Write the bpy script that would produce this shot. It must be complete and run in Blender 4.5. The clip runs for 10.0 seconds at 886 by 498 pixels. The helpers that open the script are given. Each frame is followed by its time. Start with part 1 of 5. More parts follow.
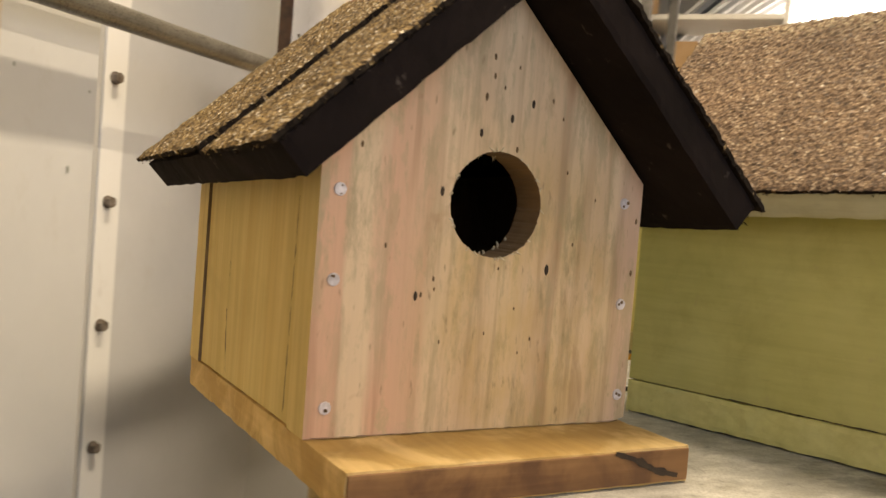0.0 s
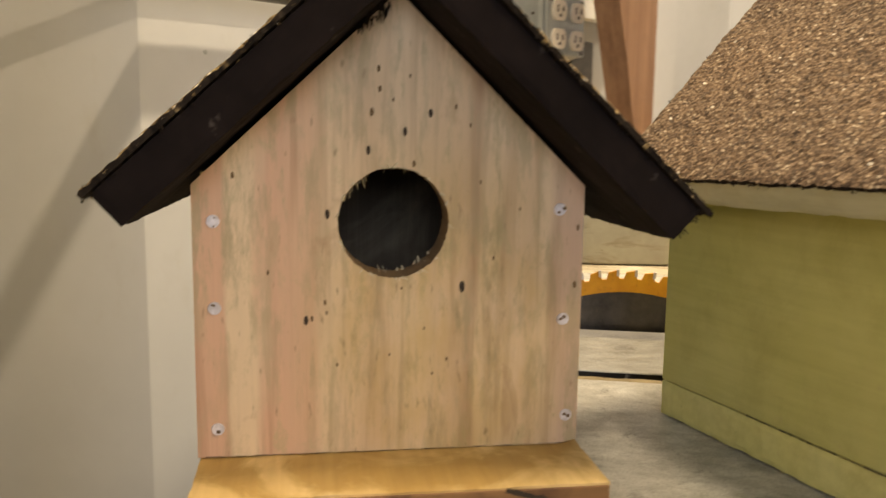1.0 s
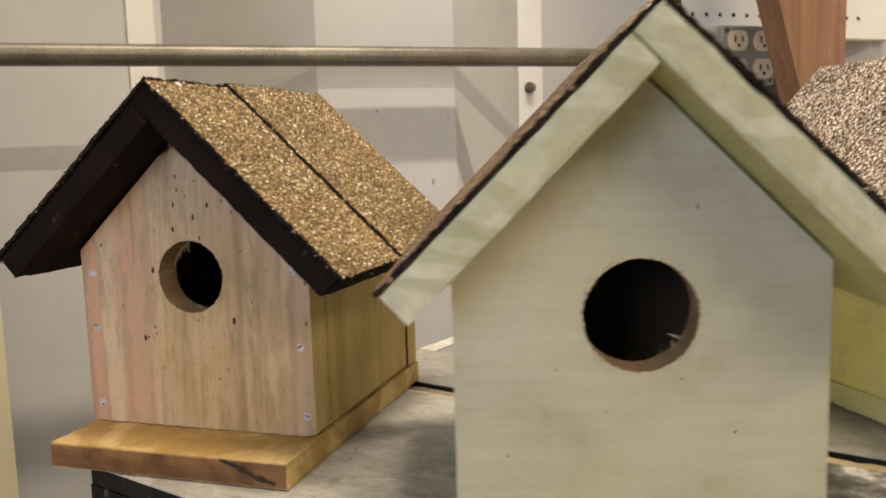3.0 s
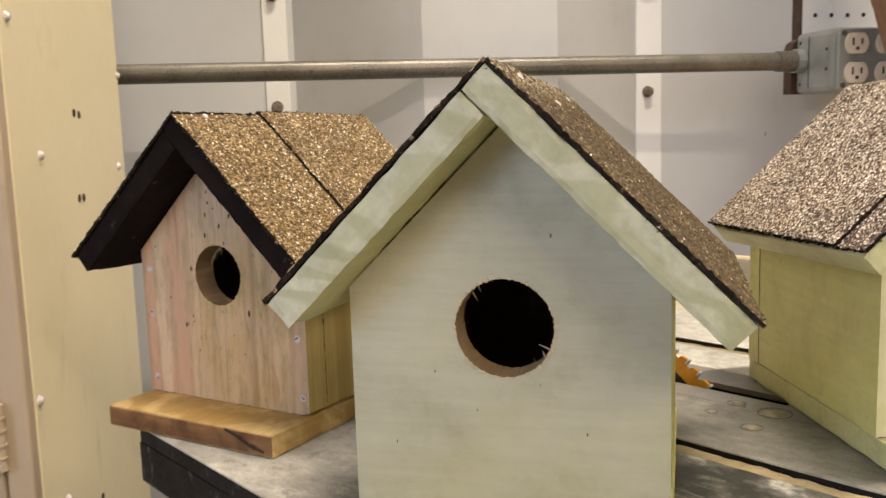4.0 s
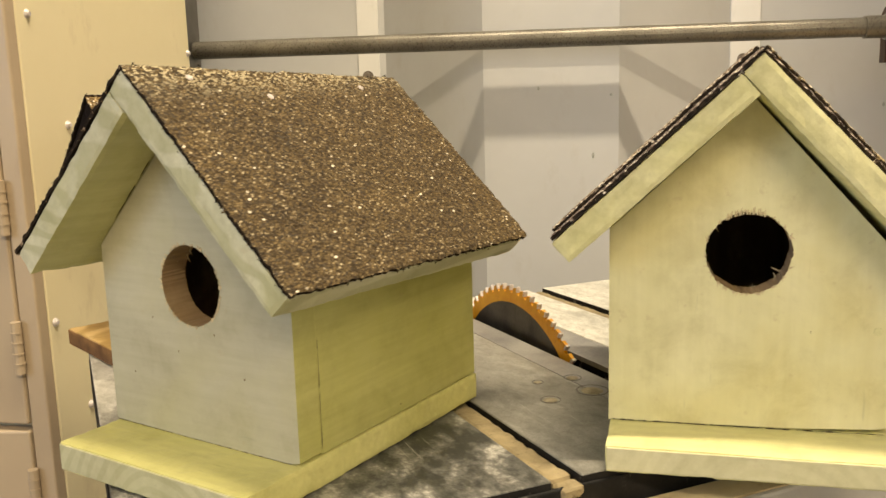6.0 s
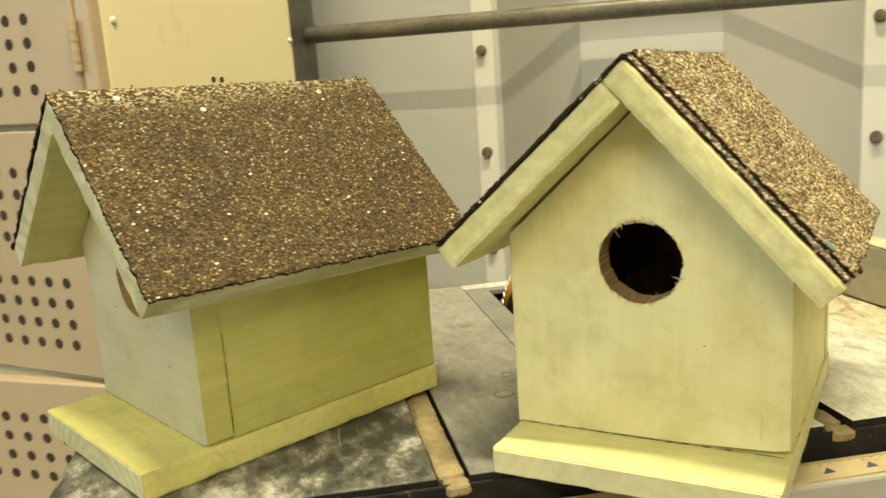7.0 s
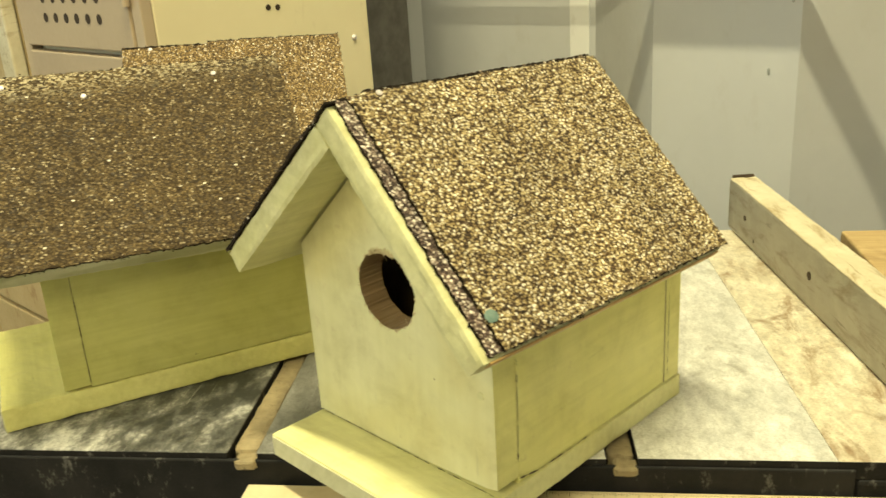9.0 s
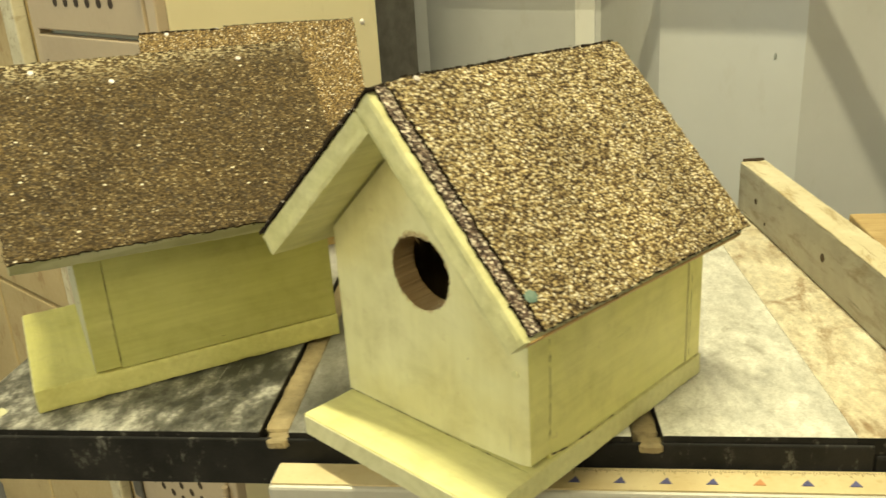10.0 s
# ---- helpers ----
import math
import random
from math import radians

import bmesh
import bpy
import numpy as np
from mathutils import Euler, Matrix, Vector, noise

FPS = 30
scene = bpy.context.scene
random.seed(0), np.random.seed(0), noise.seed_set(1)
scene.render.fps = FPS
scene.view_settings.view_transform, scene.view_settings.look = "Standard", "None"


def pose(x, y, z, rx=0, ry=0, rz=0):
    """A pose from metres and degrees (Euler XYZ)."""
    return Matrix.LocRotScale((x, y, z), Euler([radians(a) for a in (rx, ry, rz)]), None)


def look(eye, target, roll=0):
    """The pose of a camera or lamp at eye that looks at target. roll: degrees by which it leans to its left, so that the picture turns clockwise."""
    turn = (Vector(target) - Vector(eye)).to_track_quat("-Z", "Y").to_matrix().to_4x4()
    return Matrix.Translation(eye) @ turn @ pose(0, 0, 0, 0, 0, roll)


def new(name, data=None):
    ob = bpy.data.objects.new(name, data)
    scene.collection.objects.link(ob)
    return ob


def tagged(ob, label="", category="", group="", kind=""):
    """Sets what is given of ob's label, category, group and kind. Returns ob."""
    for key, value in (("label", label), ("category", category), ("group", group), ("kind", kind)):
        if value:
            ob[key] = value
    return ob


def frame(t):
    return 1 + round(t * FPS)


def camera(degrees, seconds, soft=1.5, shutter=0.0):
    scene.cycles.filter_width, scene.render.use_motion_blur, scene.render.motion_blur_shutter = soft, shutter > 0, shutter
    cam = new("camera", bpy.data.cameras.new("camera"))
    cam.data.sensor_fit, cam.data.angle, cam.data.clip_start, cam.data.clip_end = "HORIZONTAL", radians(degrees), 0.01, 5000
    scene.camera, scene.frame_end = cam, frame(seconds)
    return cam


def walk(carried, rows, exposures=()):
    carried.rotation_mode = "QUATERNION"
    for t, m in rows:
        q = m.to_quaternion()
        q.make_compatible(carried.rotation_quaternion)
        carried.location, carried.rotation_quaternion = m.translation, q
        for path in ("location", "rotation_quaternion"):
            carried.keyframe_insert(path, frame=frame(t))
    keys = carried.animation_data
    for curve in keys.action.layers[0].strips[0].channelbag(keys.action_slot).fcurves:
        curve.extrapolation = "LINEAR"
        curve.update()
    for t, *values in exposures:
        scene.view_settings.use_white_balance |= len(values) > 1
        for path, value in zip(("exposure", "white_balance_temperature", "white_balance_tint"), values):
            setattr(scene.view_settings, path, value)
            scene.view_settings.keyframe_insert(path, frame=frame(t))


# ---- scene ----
cam = camera(53.2, 10.0, 1.5, 0.45)
PATH = [
    (0, (0.0823, 0.009, 0.95), (2.055, -0.3105, 0.8699), 4.49),
    (0.5, (0.0981, -0.0576, 0.9641), (2.0905, -0.0463, 0.7876), 2.26),
    (1, (0.1005, -0.1349, 0.9897), (2.0399, 0.2599, 0.699), 0.78),
    (1.5, (0.1099, -0.219, 1.0103), (1.9578, 0.474, 0.6891), -0.79),
    (2, (0.0873, -0.2937, 1.0039), (1.8715, 0.5654, 0.7286), -1.51),
    (2.5, (0.0727, -0.3619, 1.0141), (1.7824, 0.6392, 0.7462), -1.54),
    (3, (0.1129, -0.436, 1.0255), (1.6843, 0.7727, 0.7591), -1.71),
    (3.2, (0.1237, -0.4706, 1.0225), (1.6362, 0.8172, 0.7922), -1.32),
    (4.3, (0.1633, -0.5914, 1.0449), (1.3337, 1.002, 0.7432), -2.04),
    (4.5, (0.169, -0.6132, 1.0416), (1.288, 1.0164, 0.7329), -1.86),
    (5, (0.2185, -0.6678, 1.0462), (1.2268, 1.0301, 0.7311), -1.48),
    (5.5, (0.301, -0.7174, 1.0456), (1.1707, 1.0542, 0.7235), -1.05),
    (6, (0.3559, -0.7501, 1.0499), (1.0936, 1.0756, 0.6989), -1.61),
    (6.2, (0.3703, -0.7544, 1.0542), (1.0754, 1.0825, 0.6986), -2.1),
    (7.3, (0.5678, -0.8208, 1.0778), (0.6259, 1.1237, 0.6162), -4.62),
    (7.5, (0.5916, -0.8229, 1.0851), (0.576, 1.1162, 0.597), -4.88),
    (8, (0.6592, -0.8146, 1.1118), (0.5172, 1.0978, 0.5452), -4.52),
    (8.5, (0.7115, -0.8109, 1.1273), (0.4393, 1.0627, 0.4819), -4.44),
    (9, (0.7583, -0.8045, 1.1338), (0.4437, 1.0506, 0.4573), -3.71),
    (9.5, (0.7695, -0.806, 1.1234), (0.4622, 1.0517, 0.4506), -3.73),
    (10, (0.7389, -0.8166, 1.1377), (0.4431, 1.0291, 0.4261), -3.63),
]
EXPOSE = [(0.0, -0.28, 7250, 15), (0.5, -0.37, 7500, 15), (1.0, -0.35, 7500, 14), (1.5, -0.17, 6780, 14), (2.0, -0.29, 7130, 17), (2.5, -0.43, 6980, 18), (3.2, -0.53, 6380, 16), (4.5, -0.4, 6220, 18), (5.5, -0.4, 6480, 16), (6.2, -0.39, 7350, 9), (7.5, -0.29, 7480, -9), (10.0, -0.5, 7480, -9)]
walk(cam, [(t, look(eye, target, roll)) for t, eye, target, roll in PATH], EXPOSE)

# ---- light ----
ROOM = pose(0.7507, 0.5067, 0, 0, 0, -29.5)  # x along the steel wall, -y into the room
TABLE = pose(0.366, -0.3975, 0.86, 0, 0, 1.4)  # front left corner of the saw table

world = bpy.data.worlds.new("world")
scene.world = world
world.use_nodes = True
world.node_tree.nodes["Background"].inputs[0].default_value = (0.75, 0.82, 1.0, 1)
world.node_tree.nodes["Background"].inputs[1].default_value = 0.06


def area(name, m, sx, sy, power, colour):
    data = bpy.data.lights.new(name, "AREA")
    data.shape, data.size, data.size_y, data.energy, data.color = "RECTANGLE", sx, sy, power, colour
    ob = new(name, data)
    ob.matrix_world = m
    return ob


def lamp_at(name, eye, target, sx, sy, power, colour):
    return area(name, ROOM @ look(eye, target), sx, sy, power, colour)


lamp_at("lamp_tube", (0.48, -1.0, 3.27), (0.48, -1.0, 0), 1.2, 0.08, 114, (1.0, 0.87, 0.64))
lamp_at("lamp_tube", (1.0, -3.75, 3.27), (1.0, -3.75, 0), 2.4, 0.08, 162, (1.0, 0.87, 0.64))
# Added uplight without a known fixture, only to brighten the vault.
lamp_at("lamp_tube", (4.7, -1.6, 1.9), (5.2, -1.0, 2.4), 1.2, 0.3, 110, (1.0, 0.96, 0.9))
# Unseen source of the cool light on the fronts, set in an added opening.
lamp_at("lamp_window", (-1.66, -2.35, 1.6), (-0.1, -0.85, 1.0), 0.9, 0.9, 29, (0.64, 0.78, 1.0))


# ---- materials ----
def rgb(c):
    return (*c, 1.0)


def material(name, rough=0.6, metal=0.0):
    m = bpy.data.materials.new(name)
    m.use_nodes = True
    b = m.node_tree.nodes["Principled BSDF"]
    b.inputs["Roughness"].default_value, b.inputs["Metallic"].default_value = rough, metal
    return m, m.node_tree.nodes, m.node_tree.links, b


def coords(n, l, scale=(1, 1, 1), turn=(0, 0, 0), vary=True):
    tc, mp = n.new("ShaderNodeTexCoord"), n.new("ShaderNodeMapping")
    mp.inputs["Scale"].default_value, mp.inputs["Rotation"].default_value = scale, turn
    l.new(tc.outputs["Object"], mp.inputs["Vector"])
    if vary:
        info, add = n.new("ShaderNodeObjectInfo"), n.new("ShaderNodeVectorMath")
        add.operation = "SCALE"
        l.new(info.outputs["Random"], add.inputs["Scale"])
        add.inputs[0].default_value = (7.3, 5.1, 9.7)
        l.new(add.outputs[0], mp.inputs["Location"])
    return mp.outputs[0]


def noise_tex(n, l, vec, scale, detail=4.0, rough=0.6, dist=0.0):
    t = n.new("ShaderNodeTexNoise")
    t.inputs["Scale"].default_value, t.inputs["Detail"].default_value = scale, detail
    t.inputs["Roughness"].default_value, t.inputs["Distortion"].default_value = rough, dist
    l.new(vec, t.inputs["Vector"])
    return t.outputs["Fac"]


def ramp(n, l, fac, stops):
    r = n.new("ShaderNodeValToRGB")
    e = r.color_ramp.elements
    while len(e) < len(stops):
        e.new(0.5)
    for k, (p, c) in enumerate(stops):
        e[k].position, e[k].color = p, rgb(c)
    l.new(fac, r.inputs[0])
    return r.outputs[0]


def mix(n, l, fac, a, b, mode="MIX"):
    x = n.new("ShaderNodeMixRGB")
    x.blend_type = mode
    for key, v in ((0, fac), (1, a), (2, b)):
        if isinstance(v, (int, float)):
            x.inputs[key].default_value = v
        elif isinstance(v, tuple):
            x.inputs[key].default_value = rgb(v)
        else:
            l.new(v, x.inputs[key])
    return x.outputs[0]


def bump(n, l, b, height, strength, depth):
    x = n.new("ShaderNodeBump")
    x.inputs["Strength"].default_value, x.inputs["Distance"].default_value = strength, depth
    l.new(height, x.inputs["Height"])
    l.new(x.outputs[0], b.inputs["Normal"])


def wood(name, stops, along="z", rough=0.62, stain=(0.5, 0.4, 0.25), amount=0.35, grain=75.0, blot=(26.0, 0.52, 0.72)):
    """Softwood: long stripes along one axis, soft stains, fine pores."""
    m, n, l, b = material(name, rough)
    low = {"x": (0.07, 1, 1), "y": (1, 0.07, 1), "z": (1, 1, 0.05)}[along]
    v = coords(n, l, low)
    stripes = noise_tex(n, l, v, grain, 3.0, 0.55, 0.6)
    fine = noise_tex(n, l, v, grain * 7, 2.0, 0.6, 0.2)
    colour = ramp(n, l, stripes, stops)
    v2 = coords(n, l, (1, 1, 1))
    spot = ramp(n, l, noise_tex(n, l, v2, blot[0], 5.0, 0.6, 0.6), [(blot[1], (0, 0, 0)), (blot[2], (1, 1, 1))])
    weak = mix(n, l, amount, (0, 0, 0), spot)
    colour = mix(n, l, weak, colour, stain)
    tone = ramp(n, l, fine, [(0.3, (0.86, 0.84, 0.8)), (0.7, (1, 1, 1))])
    colour = mix(n, l, 1.0, colour, tone, "MULTIPLY")
    l.new(colour, b.inputs["Base Color"])
    bump(n, l, b, fine, 0.25, 0.0006)
    return m


def paint(name, colour, second, rough=0.55, along="z", worn=(0.45, 0.36, 0.2), wear=0.25, brush=240.0, rings=0.0, gloss=0.4, faint=0.86, drift=None, arcs=False):
    """Thin paint brushed on boards: faint strokes, thin places, small chips."""
    m, n, l, b = material(name, rough)
    low = {"x": (0.06, 1, 1), "y": (1, 0.06, 1), "z": (1, 1, 0.06)}[along]
    strokes = noise_tex(n, l, coords(n, l, low), brush, 3.0, 0.6)
    broad = noise_tex(n, l, coords(n, l), 16.0, 4.0, 0.6)
    grainy = noise_tex(n, l, coords(n, l), 900.0, 2.0, 0.5)
    c = mix(n, l, ramp(n, l, broad, [(0.35, (0, 0, 0)), (0.68, (1, 1, 1))]), colour, second)
    c = mix(n, l, 1.0, c, ramp(n, l, strokes, [(0.3, (faint, faint, faint * 0.96)), (0.65, (1, 1, 1))]), "MULTIPLY")
    if drift:
        thin = noise_tex(n, l, coords(n, l), 9.0, 4.0, 0.6, 0.5)
        c = mix(n, l, ramp(n, l, thin, [(0.48, (0, 0, 0)), (0.72, (0.7, 0.7, 0.7))]), c, drift)
    if rings:
        wave = n.new("ShaderNodeTexWave")
        wave.wave_type, wave.rings_direction = ("RINGS" if arcs else "BANDS"), "Y"
        wave.inputs["Scale"].default_value, wave.inputs["Distortion"].default_value = (42.0, 4.0) if arcs else (21.0, 13.0)
        wave.inputs["Detail"].default_value, wave.inputs["Detail Scale"].default_value = (1.5, 0.6) if arcs else (3.0, 0.8)
        v = coords(n, l, vary=False) if arcs else coords(n, l, (0.5, 0.35, 1.4), (0.3, 0.5, 0.2))
        if arcs:
            v.node.inputs["Location"].default_value = (-0.012, 0, 0.028)
        l.new(v, wave.inputs["Vector"])
        c = mix(n, l, mix(n, l, rings, (0, 0, 0), ramp(n, l, wave.outputs["Fac"], [(0.4, (0, 0, 0)), (0.8, (1, 1, 1))])), c, (colour[0] * 0.66, colour[1] * 0.66, colour[2] * 0.5))
    b.inputs["Specular IOR Level"].default_value = gloss
    smudge = noise_tex(n, l, coords(n, l), 38.0, 7.0, 0.68, 0.3)
    c = mix(n, l, 1.0, c, ramp(n, l, smudge, [(0.3, (0.86, 0.85, 0.8)), (0.5, (1, 1, 1)), (0.72, (1.06, 1.06, 1.05))]), "MULTIPLY")
    scuff = noise_tex(n, l, coords(n, l, tuple(v if v == 1 else 0.12 for v in low), (0.25, 0.2, 0.3)), 330.0, 3.0, 0.55)
    c = mix(n, l, ramp(n, l, scuff, [(0.68, (0, 0, 0)), (0.78, (0.35, 0.35, 0.35))]), c, tuple(v * 0.6 for v in colour))
    chips = noise_tex(n, l, coords(n, l), 120.0, 3.0, 0.6)
    c = mix(n, l, mix(n, l, wear, (0, 0, 0), ramp(n, l, chips, [(0.66, (0, 0, 0)), (0.73, (1, 1, 1))])), c, worn)
    l.new(c, b.inputs["Base Color"])
    bump(n, l, b, mix(n, l, 0.3, mix(n, l, 0.5, strokes, smudge), grainy), 0.28, 0.0007)
    return m


def steel(name, colour, second, rough, metal, scale=9.0, relief=0.0004, dirt=(0.2, 0.15, 0.1), dirty=0.25):
    m, n, l, b = material(name, rough, metal)
    broad = noise_tex(n, l, coords(n, l), scale, 6.0, 0.62)
    fine = noise_tex(n, l, coords(n, l), scale * 30, 3.0, 0.6)
    c = mix(n, l, ramp(n, l, broad, [(0.35, (0, 0, 0)), (0.66, (1, 1, 1))]), colour, second)
    grime = noise_tex(n, l, coords(n, l, (1, 1, 0.5)), scale * 5, 5.0, 0.7)
    c = mix(n, l, mix(n, l, dirty, (0, 0, 0), ramp(n, l, grime, [(0.58, (0, 0, 0)), (0.75, (1, 1, 1))])), c, dirt)
    l.new(c, b.inputs["Base Color"])
    r = ramp(n, l, fine, [(0.3, (rough - 0.08,) * 3), (0.7, (rough + 0.1,) * 3)])
    l.new(r, b.inputs["Roughness"])
    bump(n, l, b, fine, 0.2, relief)
    return m


def granules(name, stops, size=620.0, flake=0.985, ridge=None, gaps=(0.22, 0.18, 0.15), chips=430.0, stretch=(1, 1, 1)):
    """Mineral granules pressed into asphalt felt: each grain has its own colour."""
    m, n, l, b = material(name, 0.8)
    v = coords(n, l, stretch)
    t = n.new("ShaderNodeTexVoronoi")
    t.inputs["Scale"].default_value = size
    l.new(v, t.inputs["Vector"])
    sep = n.new("ShaderNodeSeparateColor")
    l.new(t.outputs["Color"], sep.inputs[0])
    c = ramp(n, l, sep.outputs[0], stops)
    gap = ramp(n, l, t.outputs["Distance"], [(0.38, (1, 1, 1)), (0.67, gaps)])
    c = mix(n, l, 1.0, c, gap, "MULTIPLY")
    broad = noise_tex(n, l, v, 17.0, 5.0, 0.65)
    c = mix(n, l, 1.0, c, ramp(n, l, broad, [(0.32, (0.7, 0.68, 0.66)), (0.52, (0.98, 0.97, 0.96)), (0.72, (1.28, 1.25, 1.2))]), "MULTIPLY")
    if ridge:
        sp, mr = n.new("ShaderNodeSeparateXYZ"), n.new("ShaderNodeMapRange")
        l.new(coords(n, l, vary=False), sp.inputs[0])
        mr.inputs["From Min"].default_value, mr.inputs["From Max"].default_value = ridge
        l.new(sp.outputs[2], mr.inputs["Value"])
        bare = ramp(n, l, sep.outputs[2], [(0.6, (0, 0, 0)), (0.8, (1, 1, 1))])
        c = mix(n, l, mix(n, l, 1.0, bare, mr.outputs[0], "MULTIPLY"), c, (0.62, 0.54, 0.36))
    big = n.new("ShaderNodeTexVoronoi")
    big.inputs["Scale"].default_value = chips
    l.new(v, big.inputs["Vector"])
    pick = n.new("ShaderNodeSeparateColor")
    l.new(big.outputs["Color"], pick.inputs[0])
    chip = ramp(n, l, pick.outputs[0], [(flake - 0.004, (0, 0, 0)), (flake, (1, 1, 1))])
    core = ramp(n, l, big.outputs["Distance"], [(0.3, (1, 1, 1)), (0.42, (0, 0, 0))])
    c = mix(n, l, mix(n, l, 1.0, chip, core, "MULTIPLY"), c, (0.78, 0.72, 0.6))
    l.new(c, b.inputs["Base Color"])
    l.new(ramp(n, l, sep.outputs[1], [(0.75, (0.9,) * 3), (0.95, (0.6,) * 3)]), b.inputs["Roughness"])
    bump(n, l, b, t.outputs["Distance"], -0.45, 0.0012)
    return m


RAW_SIDE = wood("pine_side", [(0.3, (0.6, 0.44, 0.16)), (0.5, (0.72, 0.56, 0.235)), (0.7, (0.66, 0.48, 0.185))], "z", stain=(0.47, 0.37, 0.13), grain=48)
RAW_BASE = wood("pine_base", [(0.3, (0.66, 0.45, 0.18)), (0.5, (0.75, 0.54, 0.24)), (0.7, (0.8, 0.61, 0.31))], "y", stain=(0.46, 0.285, 0.08), amount=0.8, grain=40, blot=(24.0, 0.43, 0.54))
BARK_EDGE = wood("pine_edge", [(0.3, (0.18, 0.085, 0.028)), (0.5, (0.27, 0.133, 0.047)), (0.7, (0.38, 0.2, 0.075))], "x", stain=(0.11, 0.045, 0.016), amount=0.75, grain=60, blot=(32.0, 0.48, 0.64))
BLACK_BOARD = paint("black_paint", (0.0105, 0.0074, 0.007), (0.019, 0.0132, 0.0122), 0.9, "y", (0.12, 0.1, 0.085), 0.5, brush=120, gloss=0.1)
# Same yellow paint as the sides, greyed to carry the cool light on it.
PALE_FRONT_COOL = paint("pale_front_cool_light", (0.49, 0.475, 0.355), (0.55, 0.53, 0.41), 0.42, "x", rings=0.04, gloss=0.5, faint=0.925, brush=330.0, drift=(0.48, 0.46, 0.27))
PALE_SIDE = paint("pale_paint_side", (0.53, 0.52, 0.175), (0.59, 0.575, 0.225), 0.42, "y", gloss=0.5, faint=0.88)
PALE_BASE = paint("pale_paint_base", (0.66, 0.635, 0.245), (0.72, 0.69, 0.3), 0.5, "x", faint=0.9)
CREAM_BASE = paint("cream_paint_base", (0.7, 0.675, 0.33), (0.75, 0.725, 0.39), 0.5, "x", faint=0.9)
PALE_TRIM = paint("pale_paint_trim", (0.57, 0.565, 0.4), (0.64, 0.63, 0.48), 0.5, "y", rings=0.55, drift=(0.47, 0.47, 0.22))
# Roof undersides: a slightly darker, yellower copy of the trim colour, with fewer rings.
PALE_SOFFIT = paint("pale_soffit", (0.52, 0.51, 0.24), (0.58, 0.565, 0.3), 0.5, "y", rings=0.12, faint=0.9)
CREAM_TRIM = paint("cream_paint_trim", (0.66, 0.64, 0.35), (0.72, 0.695, 0.43), 0.5, "y", rings=0.18)
CREAM_FRONT = paint("cream_paint_front", (0.71, 0.685, 0.42), (0.76, 0.735, 0.49), 0.5, "z", rings=0.04, faint=0.95, drift=(0.6, 0.53, 0.22))
CREAM_SIDE = paint("cream_paint_side", (0.76, 0.725, 0.27), (0.81, 0.77, 0.33), 0.45, "y", gloss=0.5, faint=0.92)
PALE_END = paint("pale_end_grain", (0.58, 0.57, 0.36), (0.63, 0.61, 0.42), 0.55, "y", rings=0.32, faint=0.93, arcs=True)
CREAM_END = paint("cream_end_grain", (0.64, 0.62, 0.4), (0.69, 0.665, 0.46), 0.55, "y", rings=0.14, faint=0.93, arcs=True)
# Raw inner wood, its colour darkened for the shade behind the holes.
INSIDE_SHADE = wood("shaded_inside", [(0.3, (0.1, 0.065, 0.035)), (0.7, (0.17, 0.115, 0.065))], "z")
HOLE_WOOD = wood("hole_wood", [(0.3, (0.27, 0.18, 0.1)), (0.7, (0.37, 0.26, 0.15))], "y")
SHINGLE_TAN = granules("shingle_tan", [(0.0, (0.07, 0.046, 0.016)), (0.2, (0.16, 0.105, 0.04)), (0.55, (0.295, 0.203, 0.082)), (0.88, (0.44, 0.325, 0.16)), (0.99, (0.82, 0.77, 0.66))], 760, 0.965, None, (0.3, 0.26, 0.22))
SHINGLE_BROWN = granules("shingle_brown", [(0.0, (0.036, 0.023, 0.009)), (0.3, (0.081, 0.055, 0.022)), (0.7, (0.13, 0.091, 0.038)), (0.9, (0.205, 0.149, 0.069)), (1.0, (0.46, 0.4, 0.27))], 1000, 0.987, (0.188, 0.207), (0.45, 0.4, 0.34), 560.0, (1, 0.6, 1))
# Brown shingle for the left slope; its stronger light is mixed into the colour.
SHINGLE_BROWN_LIT = granules("shingle_brown_lit", [(0.0, (0.08, 0.052, 0.032)), (0.3, (0.175, 0.118, 0.074)), (0.7, (0.26, 0.18, 0.115)), (0.92, (0.35, 0.255, 0.165)), (1.0, (0.55, 0.46, 0.34))], 1000, 0.992, (0.188, 0.207), (0.5, 0.45, 0.4), 560.0, (1, 0.6, 1))
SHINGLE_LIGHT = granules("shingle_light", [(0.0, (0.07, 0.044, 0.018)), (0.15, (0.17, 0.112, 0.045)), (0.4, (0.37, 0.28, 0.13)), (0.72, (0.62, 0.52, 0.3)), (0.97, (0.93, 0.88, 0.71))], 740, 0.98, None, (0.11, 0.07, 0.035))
# Greyer copy of the light shingle, for the third house's left slope.
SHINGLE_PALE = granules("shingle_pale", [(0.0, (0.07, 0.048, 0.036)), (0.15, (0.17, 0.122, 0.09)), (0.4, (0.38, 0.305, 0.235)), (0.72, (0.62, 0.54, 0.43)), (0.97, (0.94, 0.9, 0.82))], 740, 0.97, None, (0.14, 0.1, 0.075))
SHINGLE_DARK = granules("shingle_dark", [(0.0, (0.04, 0.025, 0.022)), (0.35, (0.12, 0.078, 0.064)), (0.65, (0.34, 0.27, 0.22)), (0.95, (0.82, 0.77, 0.67))], 800, 0.92)
RAW_EAVE = wood("raw_eave", [(0.3, (0.5, 0.3, 0.1)), (0.7, (0.66, 0.46, 0.2))], "y")
